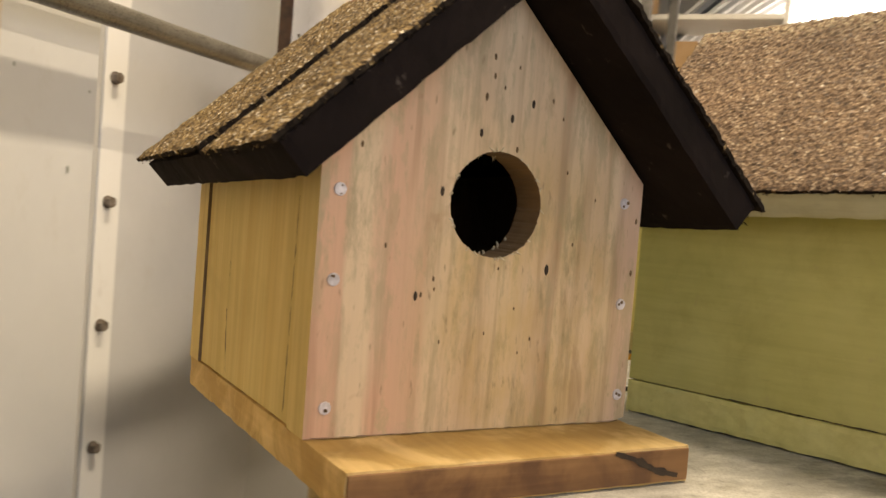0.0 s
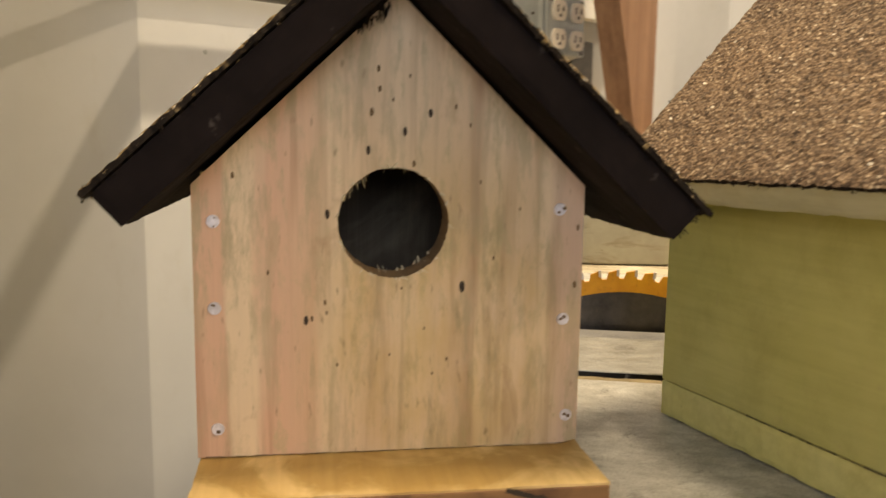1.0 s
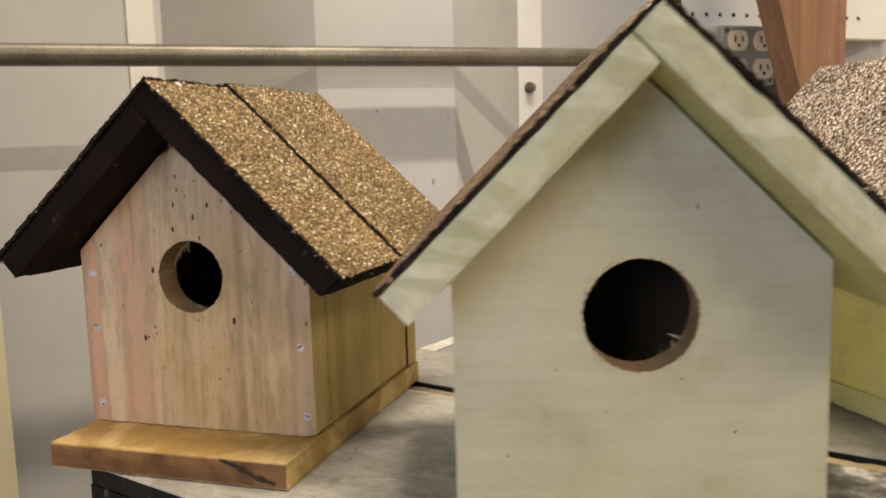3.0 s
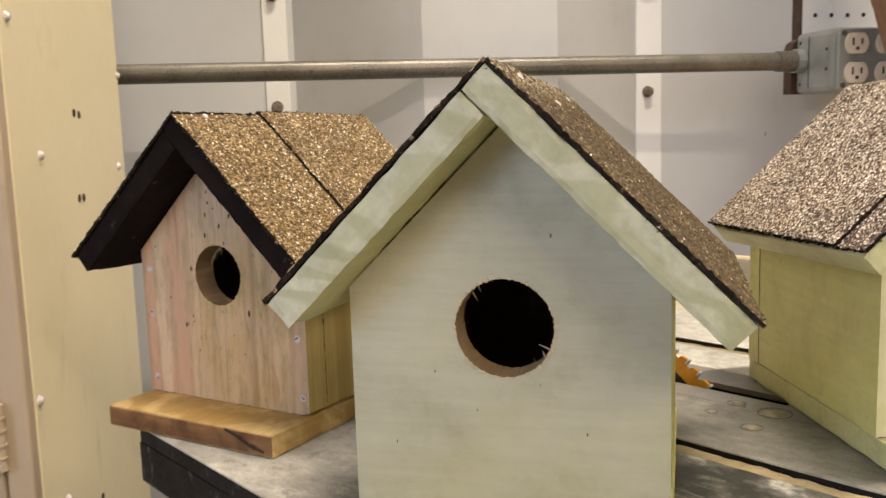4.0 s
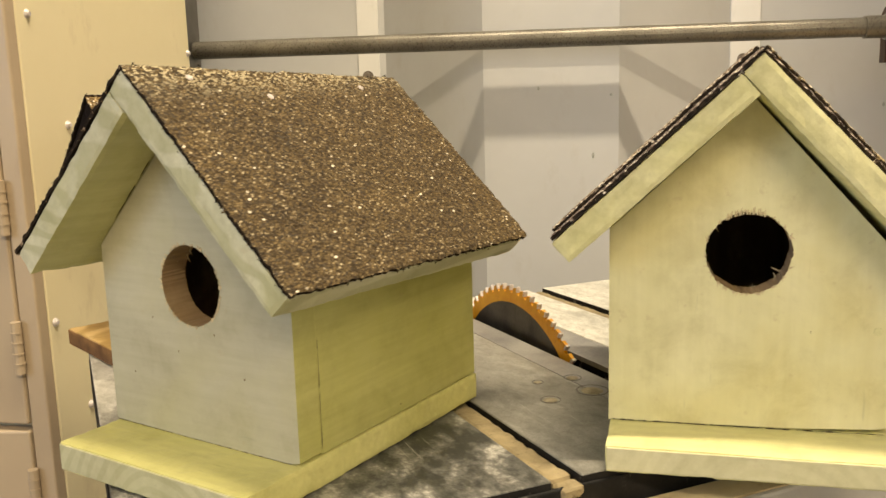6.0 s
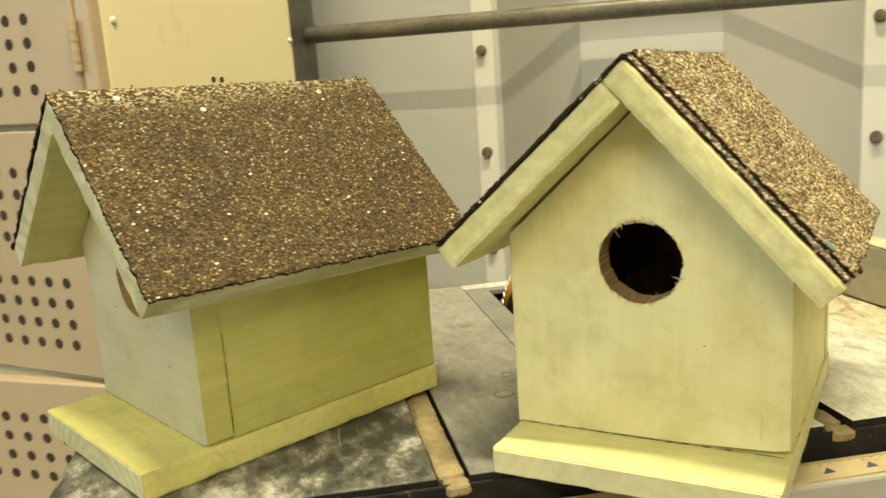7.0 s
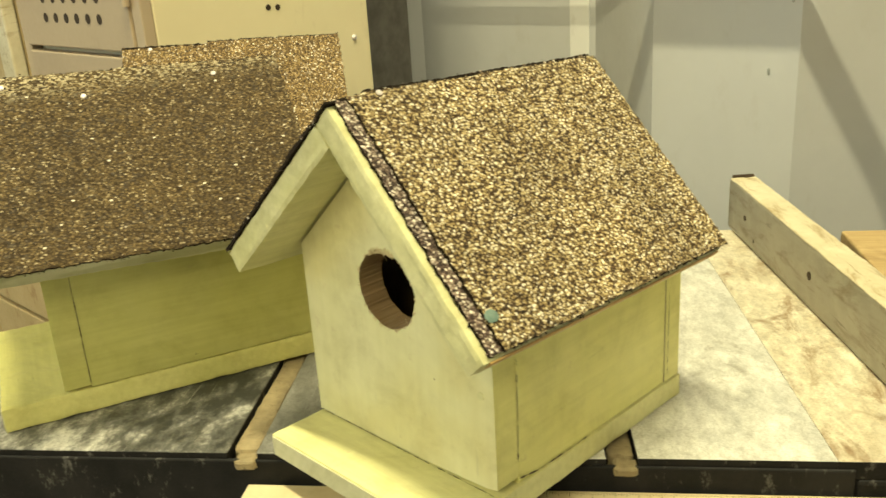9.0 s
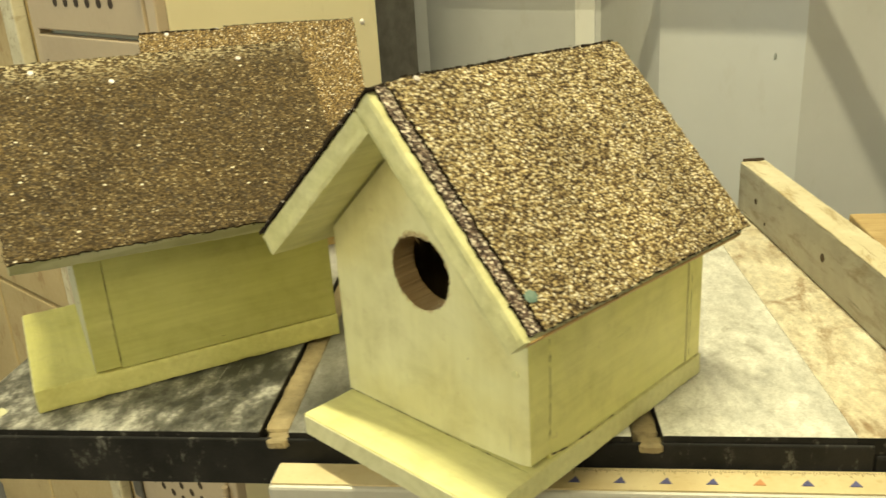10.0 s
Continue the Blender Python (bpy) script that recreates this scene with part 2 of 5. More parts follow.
FELT = steel("asphalt_felt", (0.012, 0.009, 0.007), (0.028, 0.021, 0.016), 0.85, 0.0, 60, 0.001)
FELT.node_tree.nodes["Principled BSDF"].inputs["Specular IOR Level"].default_value = 0.08
ZINC = steel("zinc_nail", (0.8, 0.75, 0.76), (0.5, 0.45, 0.44), 0.4, 0.2, 330)
PIN = steel("brown_fleck", (0.12, 0.07, 0.03), (0.2, 0.12, 0.05), 0.8, 0.0, 400)
DARK = steel("dark_speck", (0.03, 0.018, 0.01), (0.05, 0.03, 0.015), 0.8, 0.0, 200)
FIBRE = wood("wood_fibre", [(0.3, (0.55, 0.45, 0.28)), (0.7, (0.74, 0.64, 0.44))], "y")
INSERT = steel("insert_plate", (0.2, 0.2, 0.205), (0.34, 0.335, 0.325), 0.4, 0.15, 20.0)
BLACK_EDGE = steel("black_edge", (0.007, 0.007, 0.0075), (0.02, 0.019, 0.019), 0.6, 0.0, 26.0, 0.0005, (0.27, 0.26, 0.24), 0.62)
BLACK_EDGE.node_tree.nodes["Principled BSDF"].inputs["Specular IOR Level"].default_value = 0.2
SAWDUST = steel("sawdust", (0.2, 0.158, 0.09), (0.36, 0.29, 0.168), 0.9, 0.0, 45, 0.001, (0.05, 0.035, 0.02), 0.75)
DUST_PLUG = steel("dust_plug", (0.2, 0.175, 0.125), (0.36, 0.32, 0.24), 0.9, 0.0, 90, 0.0008, (0.16, 0.12, 0.07), 0.6)
RAIL_TAPE = steel("rail_tape", (0.57, 0.46, 0.265), (0.68, 0.585, 0.38), 0.6, 0.0, 30, 0.0002, (0.35, 0.21, 0.07), 0.55)
RAIL_STEEL = steel("rail_steel", (0.48, 0.47, 0.45), (0.56, 0.55, 0.52), 0.45, 0.3, 14)
RED_INK = steel("faded_red_ink", (0.5, 0.22, 0.1), (0.55, 0.28, 0.14), 0.6, 0.0, 90)
BLUE_INK = steel("blue_ink", (0.07, 0.075, 0.2), (0.11, 0.11, 0.27), 0.6, 0.0, 90)
BLADE = steel("blade_steel", (0.05, 0.045, 0.045), (0.12, 0.11, 0.1), 0.4, 0.7, 40)
BLADE_YELLOW = steel("blade_yellow", (0.62, 0.27, 0.012), (0.74, 0.37, 0.025), 0.45, 0.0, 60, 0.0002, (0.2, 0.09, 0.015), 0.5)
WALL_STEEL = steel("white_painted_steel", (0.45, 0.46, 0.475), (0.52, 0.53, 0.545), 0.55, 0.0, 3.0, 0.0003, (0.38, 0.36, 0.33), 0.35)
STRIP_STEEL = steel("white_strip_steel", (0.7, 0.705, 0.705), (0.75, 0.755, 0.755), 0.4, 0.0, 5.0)
RUST = steel("rusty_bolt", (0.1, 0.075, 0.055), (0.24, 0.21, 0.185), 0.6, 0.4, 120)
PIPE = steel("galvanised_pipe", (0.125, 0.115, 0.095), (0.2, 0.187, 0.16), 0.3, 0.4, 20, 0.0002, (0.16, 0.11, 0.06), 0.5)
# Side tone lighter, front tone darker: light on the locker put into its colours.
LOCKER_LIT = steel("locker_tan_lit", (0.77, 0.69, 0.455), (0.82, 0.735, 0.5), 0.45, 0.0, 4.0, 0.0003, (0.38, 0.28, 0.16), 0.3)
LOCKER_DOOR_SHADED = steel("locker_door_tan_shaded", (0.425, 0.335, 0.235), (0.475, 0.38, 0.265), 0.45, 0.0, 4.0, 0.0003, (0.3, 0.21, 0.13), 0.3)
LOCK_BLACK = steel("padlock_black", (0.032, 0.03, 0.03), (0.075, 0.068, 0.06), 0.45, 0.4, 50, 0.0003, (0.14, 0.07, 0.03), 0.5)
LATCH = steel("latch_grey", (0.1, 0.095, 0.085), (0.16, 0.15, 0.14), 0.45, 0.5, 40)
BOX_GREY = steel("outlet_box_grey", (0.3, 0.32, 0.31), (0.38, 0.4, 0.39), 0.4, 0.5, 30)
IVORY = steel("ivory_plastic", (0.72, 0.66, 0.54), (0.76, 0.7, 0.6), 0.4, 0.0, 40)
BROWN_BOARD = wood("brown_board", [(0.3, (0.035, 0.018, 0.011)), (0.7, (0.085, 0.042, 0.022))], "x", stain=(0.04, 0.02, 0.01))
BROWN_POST = wood("brown_post", [(0.3, (0.2, 0.105, 0.06)), (0.7, (0.32, 0.185, 0.11))], "z", stain=(0.12, 0.06, 0.035))
SAW_BODY = steel("saw_body_grey", (0.26, 0.28, 0.3), (0.33, 0.35, 0.37), 0.5, 0.1, 8)
CONCRETE = steel("concrete_floor", (0.2, 0.19, 0.175), (0.3, 0.285, 0.26), 0.8, 0.0, 3.0, 0.001)
PLASTER = steel("pale_wall", (0.6, 0.57, 0.5), (0.66, 0.63, 0.56), 0.6, 0.0, 3.0)
# Unseen ceiling and closing walls, coloured dark to hold back bounced light.
CEILING = steel("dull_ceiling", (0.3, 0.28, 0.25), (0.36, 0.34, 0.3), 0.7, 0.0, 3.0)
DULL = steel("dull_wall", (0.22, 0.19, 0.15), (0.28, 0.25, 0.2), 0.7, 0.0, 3.0)
PLY = wood("plywood", [(0.3, (0.44, 0.31, 0.145)), (0.7, (0.56, 0.42, 0.22))], "x", stain=(0.27, 0.17, 0.07), amount=0.6)



def pine_front(name):
    """Glued pine staves: pink and cream bands, greenish mottling, brown flecks."""
    m, n, l, b = material(name, 0.6)
    v = coords(n, l, vary=False)
    sway = noise_tex(n, l, coords(n, l, (1, 1, 0.12), vary=False), 55.0, 3.0, 0.55)
    sep, add, span = n.new("ShaderNodeSeparateXYZ"), n.new("ShaderNodeMath"), n.new("ShaderNodeMapRange")
    l.new(v, sep.inputs[0])
    add.operation = "MULTIPLY_ADD"
    l.new(sway, add.inputs[0])
    add.inputs[1].default_value = 0.022
    l.new(sep.outputs[0], add.inputs[2])
    span.inputs["From Min"].default_value, span.inputs["From Max"].default_value = -0.057, 0.079
    l.new(add.outputs[0], span.inputs["Value"])
    pink, cream, tan, brown = (0.63, 0.385, 0.25), (0.7, 0.53, 0.345), (0.64, 0.46, 0.285), (0.53, 0.36, 0.22)
    c = ramp(n, l, span.outputs[0], [(0.0, pink), (0.08, pink), (0.1, cream), (0.175, cream), (0.2, pink), (0.29, (0.64, 0.425, 0.27)), (0.325, cream), (0.44, tan), (0.52, cream), (0.66, tan), (0.72, brown), (0.75, cream), (0.86, tan), (0.9, cream), (0.95, (0.6, 0.42, 0.29)), (1.0, (0.6, 0.4, 0.275))])
    lines = noise_tex(n, l, coords(n, l, (1, 1, 0.04), vary=False), 190.0, 3.0, 0.6, 0.4)
    c = mix(n, l, 1.0, c, ramp(n, l, lines, [(0.3, (0.77, 0.72, 0.67)), (0.5, (1, 1, 1)), (0.7, (1.06, 1.06, 1.05))]), "MULTIPLY")
    broad = ramp(n, l, noise_tex(n, l, v, 15.0, 3.0, 0.6), [(0.36, (0.2, 0.2, 0.2)), (0.56, (1, 1, 1))])
    moss = ramp(n, l, noise_tex(n, l, coords(n, l, (1, 1, 0.22), vary=False), 130.0, 6.0, 0.72), [(0.49, (0, 0, 0)), (0.6, (0.85, 0.85, 0.85))])
    c = mix(n, l, mix(n, l, 1.0, broad, moss, "MULTIPLY"), c, (0.42, 0.33, 0.19))
    mould = ramp(n, l, noise_tex(n, l, coords(n, l, (1, 1, 0.45), vary=False), 70.0, 7.0, 0.75, 0.3), [(0.56, (0, 0, 0)), (0.66, (0.55, 0.55, 0.55))])
    c = mix(n, l, mould, c, (0.44, 0.37, 0.2))
    smear = ramp(n, l, noise_tex(n, l, coords(n, l, (1, 1, 0.5), vary=False), 38.0, 5.0, 0.65, 0.8), [(0.6, (0, 0, 0)), (0.72, (0.6, 0.6, 0.6))])
    c = mix(n, l, smear, c, (0.36, 0.21, 0.1))
    ball = n.new("ShaderNodeTexGradient")
    ball.gradient_type = "SPHERICAL"
    mp = n.new("ShaderNodeMapping")
    mp.inputs["Location"].default_value, mp.inputs["Scale"].default_value = (-0.3, 0, -0.62), (17.0, 0.0, 12.0)
    l.new(v, mp.inputs["Vector"])
    l.new(mp.outputs[0], ball.inputs[0])
    patch = mix(n, l, 1.0, ramp(n, l, ball.outputs["Fac"], [(0.05, (0, 0, 0)), (0.5, (1, 1, 1))]), ramp(n, l, noise_tex(n, l, coords(n, l, (1, 1, 0.4), vary=False), 60.0, 5.0, 0.65), [(0.36, (0.25, 0.25, 0.25)), (0.6, (1, 1, 1))]), "MULTIPLY")
    c = mix(n, l, patch, c, mix(n, l, 1.0, c, (0.85, 0.8, 0.6), "MULTIPLY"))
    dash = ramp(n, l, noise_tex(n, l, coords(n, l, (1, 1, 0.35), vary=False), 250.0, 3.0, 0.6), [(0.62, (0, 0, 0)), (0.72, (0.8, 0.8, 0.8))])
    c = mix(n, l, mix(n, l, 1.0, dash, patch, "MULTIPLY"), c, (0.19, 0.13, 0.045))
    pores = noise_tex(n, l, coords(n, l, (1, 1, 0.28), vary=False), 430.0, 2.0, 0.5)
    c = mix(n, l, ramp(n, l, pores, [(0.66, (0, 0, 0)), (0.76, (0.6, 0.6, 0.6))]), c, (0.24, 0.15, 0.07))
    l.new(c, b.inputs["Base Color"])
    bump(n, l, b, mix(n, l, 0.4, lines, pores), 0.3, 0.0006)
    return m


def iron(name, dark, grey, pale, scale=13.0, cut=(0.38, 0.5, 0.63), stretch=(1, 1, 1), stain=(0.05, 0.04, 0.03), stained=0.6, drifts=None, spot=(0.58, 0.7)):
    """Worn machine table: dark bare metal, wiped dust in drifts, scratches, spots."""
    m, n, l, b = material(name, 0.5, 0.15)
    v = coords(n, l, stretch)
    c = ramp(n, l, mix(n, l, 0.42, noise_tex(n, l, v, scale, 9.0, 0.7, 0.2), noise_tex(n, l, coords(n, l, (1, 0.55, 1), (0, 0, 0.9)), scale * 6, 8.0, 0.72)), [(cut[0], dark), (cut[1], grey), (cut[2], pale)])
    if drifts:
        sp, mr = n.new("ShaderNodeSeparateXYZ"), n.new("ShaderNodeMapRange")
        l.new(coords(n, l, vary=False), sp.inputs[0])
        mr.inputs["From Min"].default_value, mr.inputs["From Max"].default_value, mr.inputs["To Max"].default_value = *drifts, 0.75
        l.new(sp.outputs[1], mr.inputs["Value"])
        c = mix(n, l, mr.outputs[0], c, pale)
    wiped = noise_tex(n, l, coords(n, l, (1, 0.5, 1), (0, 0, 0.6)), 95.0, 6.0, 0.7)
    rubbed = noise_tex(n, l, coords(n, l, (1, 0.6, 1), (0, 0, 1.1)), 170.0, 7.0, 0.75, 0.3)
    c = mix(n, l, 1.0, c, ramp(n, l, rubbed, [(0.36, (0.82, 0.81, 0.79)), (0.5, (1, 1, 1)), (0.66, (1.15, 1.15, 1.14))]), "MULTIPLY")
    scratch = noise_tex(n, l, coords(n, l, (1, 0.03, 1), (0, 0, 0.35)), 520.0, 2.0, 0.5)
    c = mix(n, l, ramp(n, l, scratch, [(0.69, (0, 0, 0)), (0.75, (0.45, 0.45, 0.45))]), c, pale)
    c = mix(n, l, 1.0, c, ramp(n, l, wiped, [(0.32, (0.8, 0.79, 0.77)), (0.62, (1.06, 1.06, 1.06))]), "MULTIPLY")
    spots = ramp(n, l, noise_tex(n, l, coords(n, l, stretch), scale * 4.5, 6.0, 0.7, 0.5), [(spot[0], (0, 0, 0)), (spot[1], (stained,) * 3)])
    c = mix(n, l, spots, c, stain)
    grit = noise_tex(n, l, coords(n, l), 900.0, 2.0, 0.6)
    c = mix(n, l, 1.0, c, ramp(n, l, grit, [(0.32, (0.78, 0.78, 0.76)), (0.55, (1, 1, 1))]), "MULTIPLY")
    l.new(c, b.inputs["Base Color"])
    l.new(ramp(n, l, wiped, [(0.3, (0.38,) * 3), (0.7, (0.62,) * 3)]), b.inputs["Roughness"])
    bump(n, l, b, mix(n, l, 0.5, wiped, grit), 0.2, 0.0004)
    return m


def scuffed(name, colour, second, dirt, streak, share):
    """Old paint on a long bar: cloudy tone, dirty smears along y, thin dark scratches, brown spots."""
    m, n, l, b = material(name, 0.5)
    cloud = noise_tex(n, l, coords(n, l), 28.0, 7.0, 0.68, 0.3)
    c = mix(n, l, ramp(n, l, cloud, [(0.35, (0, 0, 0)), (0.65, (1, 1, 1))]), colour, second)
    smear = noise_tex(n, l, coords(n, l, (1, 0.25, 1)), 60.0, 7.0, 0.72, 0.5)
    c = mix(n, l, ramp(n, l, smear, [(0.52, (0, 0, 0)), (0.68, (share,) * 3)]), c, dirt)
    scratch = noise_tex(n, l, coords(n, l, (1, 0.05, 1), (0.12, 0, 0.06)), 420.0, 2.0, 0.5)
    c = mix(n, l, ramp(n, l, scratch, [(0.67, (0, 0, 0)), (0.74, (0.6, 0.6, 0.6))]), c, streak)
    spots = noise_tex(n, l, coords(n, l), 210.0, 3.0, 0.6)
    c = mix(n, l, ramp(n, l, spots, [(0.68, (0, 0, 0)), (0.74, (0.7, 0.7, 0.7))]), c, dirt)
    l.new(c, b.inputs["Base Color"])
    l.new(ramp(n, l, smear, [(0.4, (0.4,) * 3), (0.7, (0.7,) * 3)]), b.inputs["Roughness"])
    bump(n, l, b, mix(n, l, 0.5, cloud, spots), 0.3, 0.0005)
    return m


FENCE_FACE = scuffed("fence_grey", (0.27, 0.255, 0.21), (0.355, 0.335, 0.28), (0.16, 0.115, 0.06), (0.08, 0.065, 0.045), 0.65)
FENCE_WOOD = scuffed("fence_top_cream", (0.52, 0.46, 0.31), (0.64, 0.585, 0.43), (0.28, 0.19, 0.085), (0.2, 0.13, 0.05), 0.85)
RAW_FRONT = pine_front("pine_front")
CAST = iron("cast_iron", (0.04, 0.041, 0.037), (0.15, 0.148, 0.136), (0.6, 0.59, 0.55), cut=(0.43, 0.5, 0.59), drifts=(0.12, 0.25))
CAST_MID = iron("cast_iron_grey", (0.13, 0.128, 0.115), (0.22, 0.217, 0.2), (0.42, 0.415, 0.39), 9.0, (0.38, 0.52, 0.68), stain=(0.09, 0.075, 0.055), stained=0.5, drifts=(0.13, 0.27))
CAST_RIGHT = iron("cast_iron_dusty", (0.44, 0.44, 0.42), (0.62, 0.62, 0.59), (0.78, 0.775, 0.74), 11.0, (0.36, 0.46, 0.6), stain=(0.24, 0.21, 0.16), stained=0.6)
CAST_WING = iron("cast_iron_wing", (0.46, 0.39, 0.27), (0.66, 0.59, 0.45), (0.78, 0.74, 0.62), 10.0, (0.3, 0.42, 0.6), (1, 0.5, 1), (0.27, 0.17, 0.085), 0.85, spot=(0.5, 0.66))


# ---- mesh helpers ----
def part(name, bm, mat, parent=None, label=""):
    me = bpy.data.meshes.new(name)
    bmesh.ops.recalc_face_normals(bm, faces=bm.faces[:])
    bm.to_mesh(me)
    bm.free()
    for m in mat if isinstance(mat, (list, tuple)) else [mat]:
        me.materials.append(m)
    ob = new(name, me)
    if parent:
        ob.parent = parent
    if label:
        ob["label"] = label
    return ob


def thing(name, m, label, category, group="", kind=""):
    ob = new(name)
    ob.matrix_world = m
    return tagged(ob, label, category, group, kind)


def block(bm, x0, x1, y0, y1, z0, z1, bevel=0.0, mat=0, m=None):
    got = bmesh.ops.create_cube(bm, size=1.0)["verts"]
    for v in got:
        v.co = Vector(((x0 + x1) / 2 + v.co.x * (x1 - x0), (y0 + y1) / 2 + v.co.y * (y1 - y0), (z0 + z1) / 2 + v.co.z * (z1 - z0)))
    faces = list({f for v in got for f in v.link_faces})
    for f in faces:
        f.material_index = mat
    edges = list({e for f in faces for e in f.edges})
    verts = got
    if bevel:
        made = bmesh.ops.bevel(bm, geom=edges, offset=bevel, segments=2, affect="EDGES", profile=0.5)
        verts = list({v for f in made["faces"] for v in f.verts} | {v for v in got if v.is_valid})
        for f in made["faces"]:
            f.material_index = mat
    if m is not None:
        bmesh.ops.transform(bm, matrix=m, verts=verts)
    return bm


def one_block(x0, x1, y0, y1, z0, z1, bevel=0.0, m=None):
    return block(bmesh.new(), x0, x1, y0, y1, z0, z1, bevel, 0, m)


def rough_block(x0, x1, y0, y1, z0, z1, step=0.004, amp=0.0003, m=None):
    """A board with sawn, slightly wavy faces and chipped edges."""
    bm = bmesh.new()
    bmesh.ops.create_cube(bm, size=1.0)
    for axis, size in enumerate((x1 - x0, y1 - y0, z1 - z0)):
        es = [e for e in bm.edges if abs(e.verts[0].co[axis] - e.verts[1].co[axis]) > 1e-4]
        bmesh.ops.subdivide_edges(bm, edges=es, cuts=max(1, round(size / step)), use_grid_fill=True)
    low, high = Vector((x0, y0, z0)), Vector((x1, y1, z1))
    for v in bm.verts:
        inside = [abs(c) > 0.4999 for c in v.co]
        p = Vector([low[k] + (v.co[k] + 0.5) * (high[k] - low[k]) for k in range(3)])
        w = noise.noise_vector(p * 90 + Vector((x0 * 31, z1 * 77, 0))) * amp + noise.noise_vector(p * 420) * amp * 0.6
        if sum(inside) > 1:
            chip = amp * (0.9 + 1.5 * max(0, noise.noise(p * 150)))
            w += Vector([-math.copysign(chip, v.co[k]) if inside[k] else 0 for k in range(3)])
        v.co = p + w
    if m is not None:
        bmesh.ops.transform(bm, matrix=m, verts=bm.verts[:])
        if m.determinant() < 0:
            bmesh.ops.reverse_faces(bm, faces=bm.faces[:])
    return bm


def rod(bm, p, q, r, seg=16, r2=None):
    p, q = Vector(p), Vector(q)
    m = Matrix.Translation((p + q) / 2) @ (q - p).to_track_quat("Z", "Y").to_matrix().to_4x4()
    bmesh.ops.create_cone(bm, cap_ends=True, segments=seg, radius1=r, radius2=r if r2 is None else r2, depth=(q - p).length, matrix=m)
    return bm


def prism(bm, outline, y0, y1):
    """A flat outline in x and z, thickened from y0 to y1."""
    a = [bm.verts.new((x, y0, z)) for x, z in outline]
    b = [bm.verts.new((x, y1, z)) for x, z in outline]
    bm.faces.new(a)
    bm.faces.new(b[::-1])
    for k in range(len(a)):
        bm.faces.new((a[k], a[k - 1], b[k - 1], b[k]))
    return bm


def crack(points, width, place, solid=0.0):
    """A thin dark gap of uneven width along a line; place() carries it onto a face."""
    bm = bmesh.new()
    left, right = [], []
    for (u0, v0), (u1, v1) in zip(points, points[1:]):
        n = max(3, int(math.hypot(u1 - u0, v1 - v0) / 0.0016))
        nu, nv = -(v1 - v0) / math.hypot(u1 - u0, v1 - v0), (u1 - u0) / math.hypot(u1 - u0, v1 - v0)
        for k in range(n):
            f = k / n
            h = width * max(solid, 0.38 + 1.1 * noise.noise((u0 * 400 + k * 0.45, v0 * 300, 2.0)))
            u, v = u0 + (u1 - u0) * f, v0 + (v1 - v0) * f
            left.append(bm.verts.new(place(u + nu * h, v + nv * h)))
            right.append(bm.verts.new(place(u - nu * h * 0.6, v - nv * h * 0.6)))
    for k in range(len(left) - 1):
        bm.faces.new((left[k], left[k + 1], right[k + 1], right[k]))
    return bm


# ---- room ----
profile = [(-1.66, 0.0), (-1.2, 0.0), (-1.05, 0.137), (-0.44, 0.137), (-0.285, 0.0), (0.03, 0.0), (0.182, 0.137), (0.353, 0.137), (0.511, 0.0), (0.89, 0.0), (1.04, 0.137), (1.22, 0.137), (1.37, 0.0), (1.75, 0.0), (1.9, 0.137), (2.07, 0.137), (2.22, 0.0), (2.6, 0.0), (2.75, 0.137), (2.92, 0.137), (3.07, 0.0), (3.5, 0.0)]
bm = bmesh.new()
rows = []
for a, o in profile:
    rows.append([bm.verts.new((a, -o, z)) for z in (0.0, 3.4)] + [bm.verts.new((a, -o + 0.05, z)) for z in (0.0, 3.4)])
for p, q in zip(rows, rows[1:]):
    bm.faces.new((p[0], q[0], q[1], p[1]))
    bm.faces.new((p[2], p[3], q[3], q[2]))
    bm.faces.new((p[1], q[1], q[3], p[3]))
wall = part("wall_north", bm, WALL_STEEL)
wall.matrix_world = ROOM
tagged(wall, "white painted corrugated steel wall with bolted seams", "wall", kind="structure")
for a0, a1 in ((-0.010, 0.0215), (0.512, 0.551)):
    strip = part("seam_strip", one_block(a0, a1, -0.0035, -0.0002, 0.02, 3.38, 0.001), STRIP_STEEL, wall, "bright white overlap strip")
for a, zs in ((0.004, (0.335, 0.48, 0.63, 0.777, 0.925, 1.074, 1.22)), (0.529, (0.335, 0.48, 0.63, 0.781, 0.932, 1.082, 1.23))):
    for z in zs:
        bm = bmesh.new()
        rod(bm, (a, -0.003, z), (a, -0.0052, z), 0.008, 20)
        rod(bm, (a, -0.0052, z), (a, -0.0125, z), 0.0066, 6)
        part("bolt", bm, RUST, wall, "rusty hex bolt with washer")

for a, out, z, h in ((0.321, 0.137, 0.964, 0.005), (0.252, 0.137, 1.05, 0.003), (0.343, 0.137, 1.04, 0.002), (0.717, 0.0, 1.016, 0.004)):
    bm = bmesh.new()
    bmesh.ops.create_uvsphere(bm, u_segments=10, v_segments=6, radius=1.0)
    for v in bm.verts:
        v.co = Vector((a + 0.0017 * v.co.x, -out - 0.0004 + 0.0005 * v.co.y, z + h * 0.8 * v.co.z))
    part("scuff", bm, BOX_GREY, wall, "small dark scuff mark")


def west_wall():
    """An unseen wall with a window opening added for the cool lamp."""
    bm = one_block(-1.76, -1.7, -4.2, -2.82, 0, 3.4)
    block(bm, -1.76, -1.7, -1.88, 0.05, 0, 3.4)
    block(bm, -1.76, -1.7, -2.82, -1.88, 2.1, 3.4)
    block(bm, -1.76, -1.7, -2.82, -1.88, 0, 1.1)
    return bm


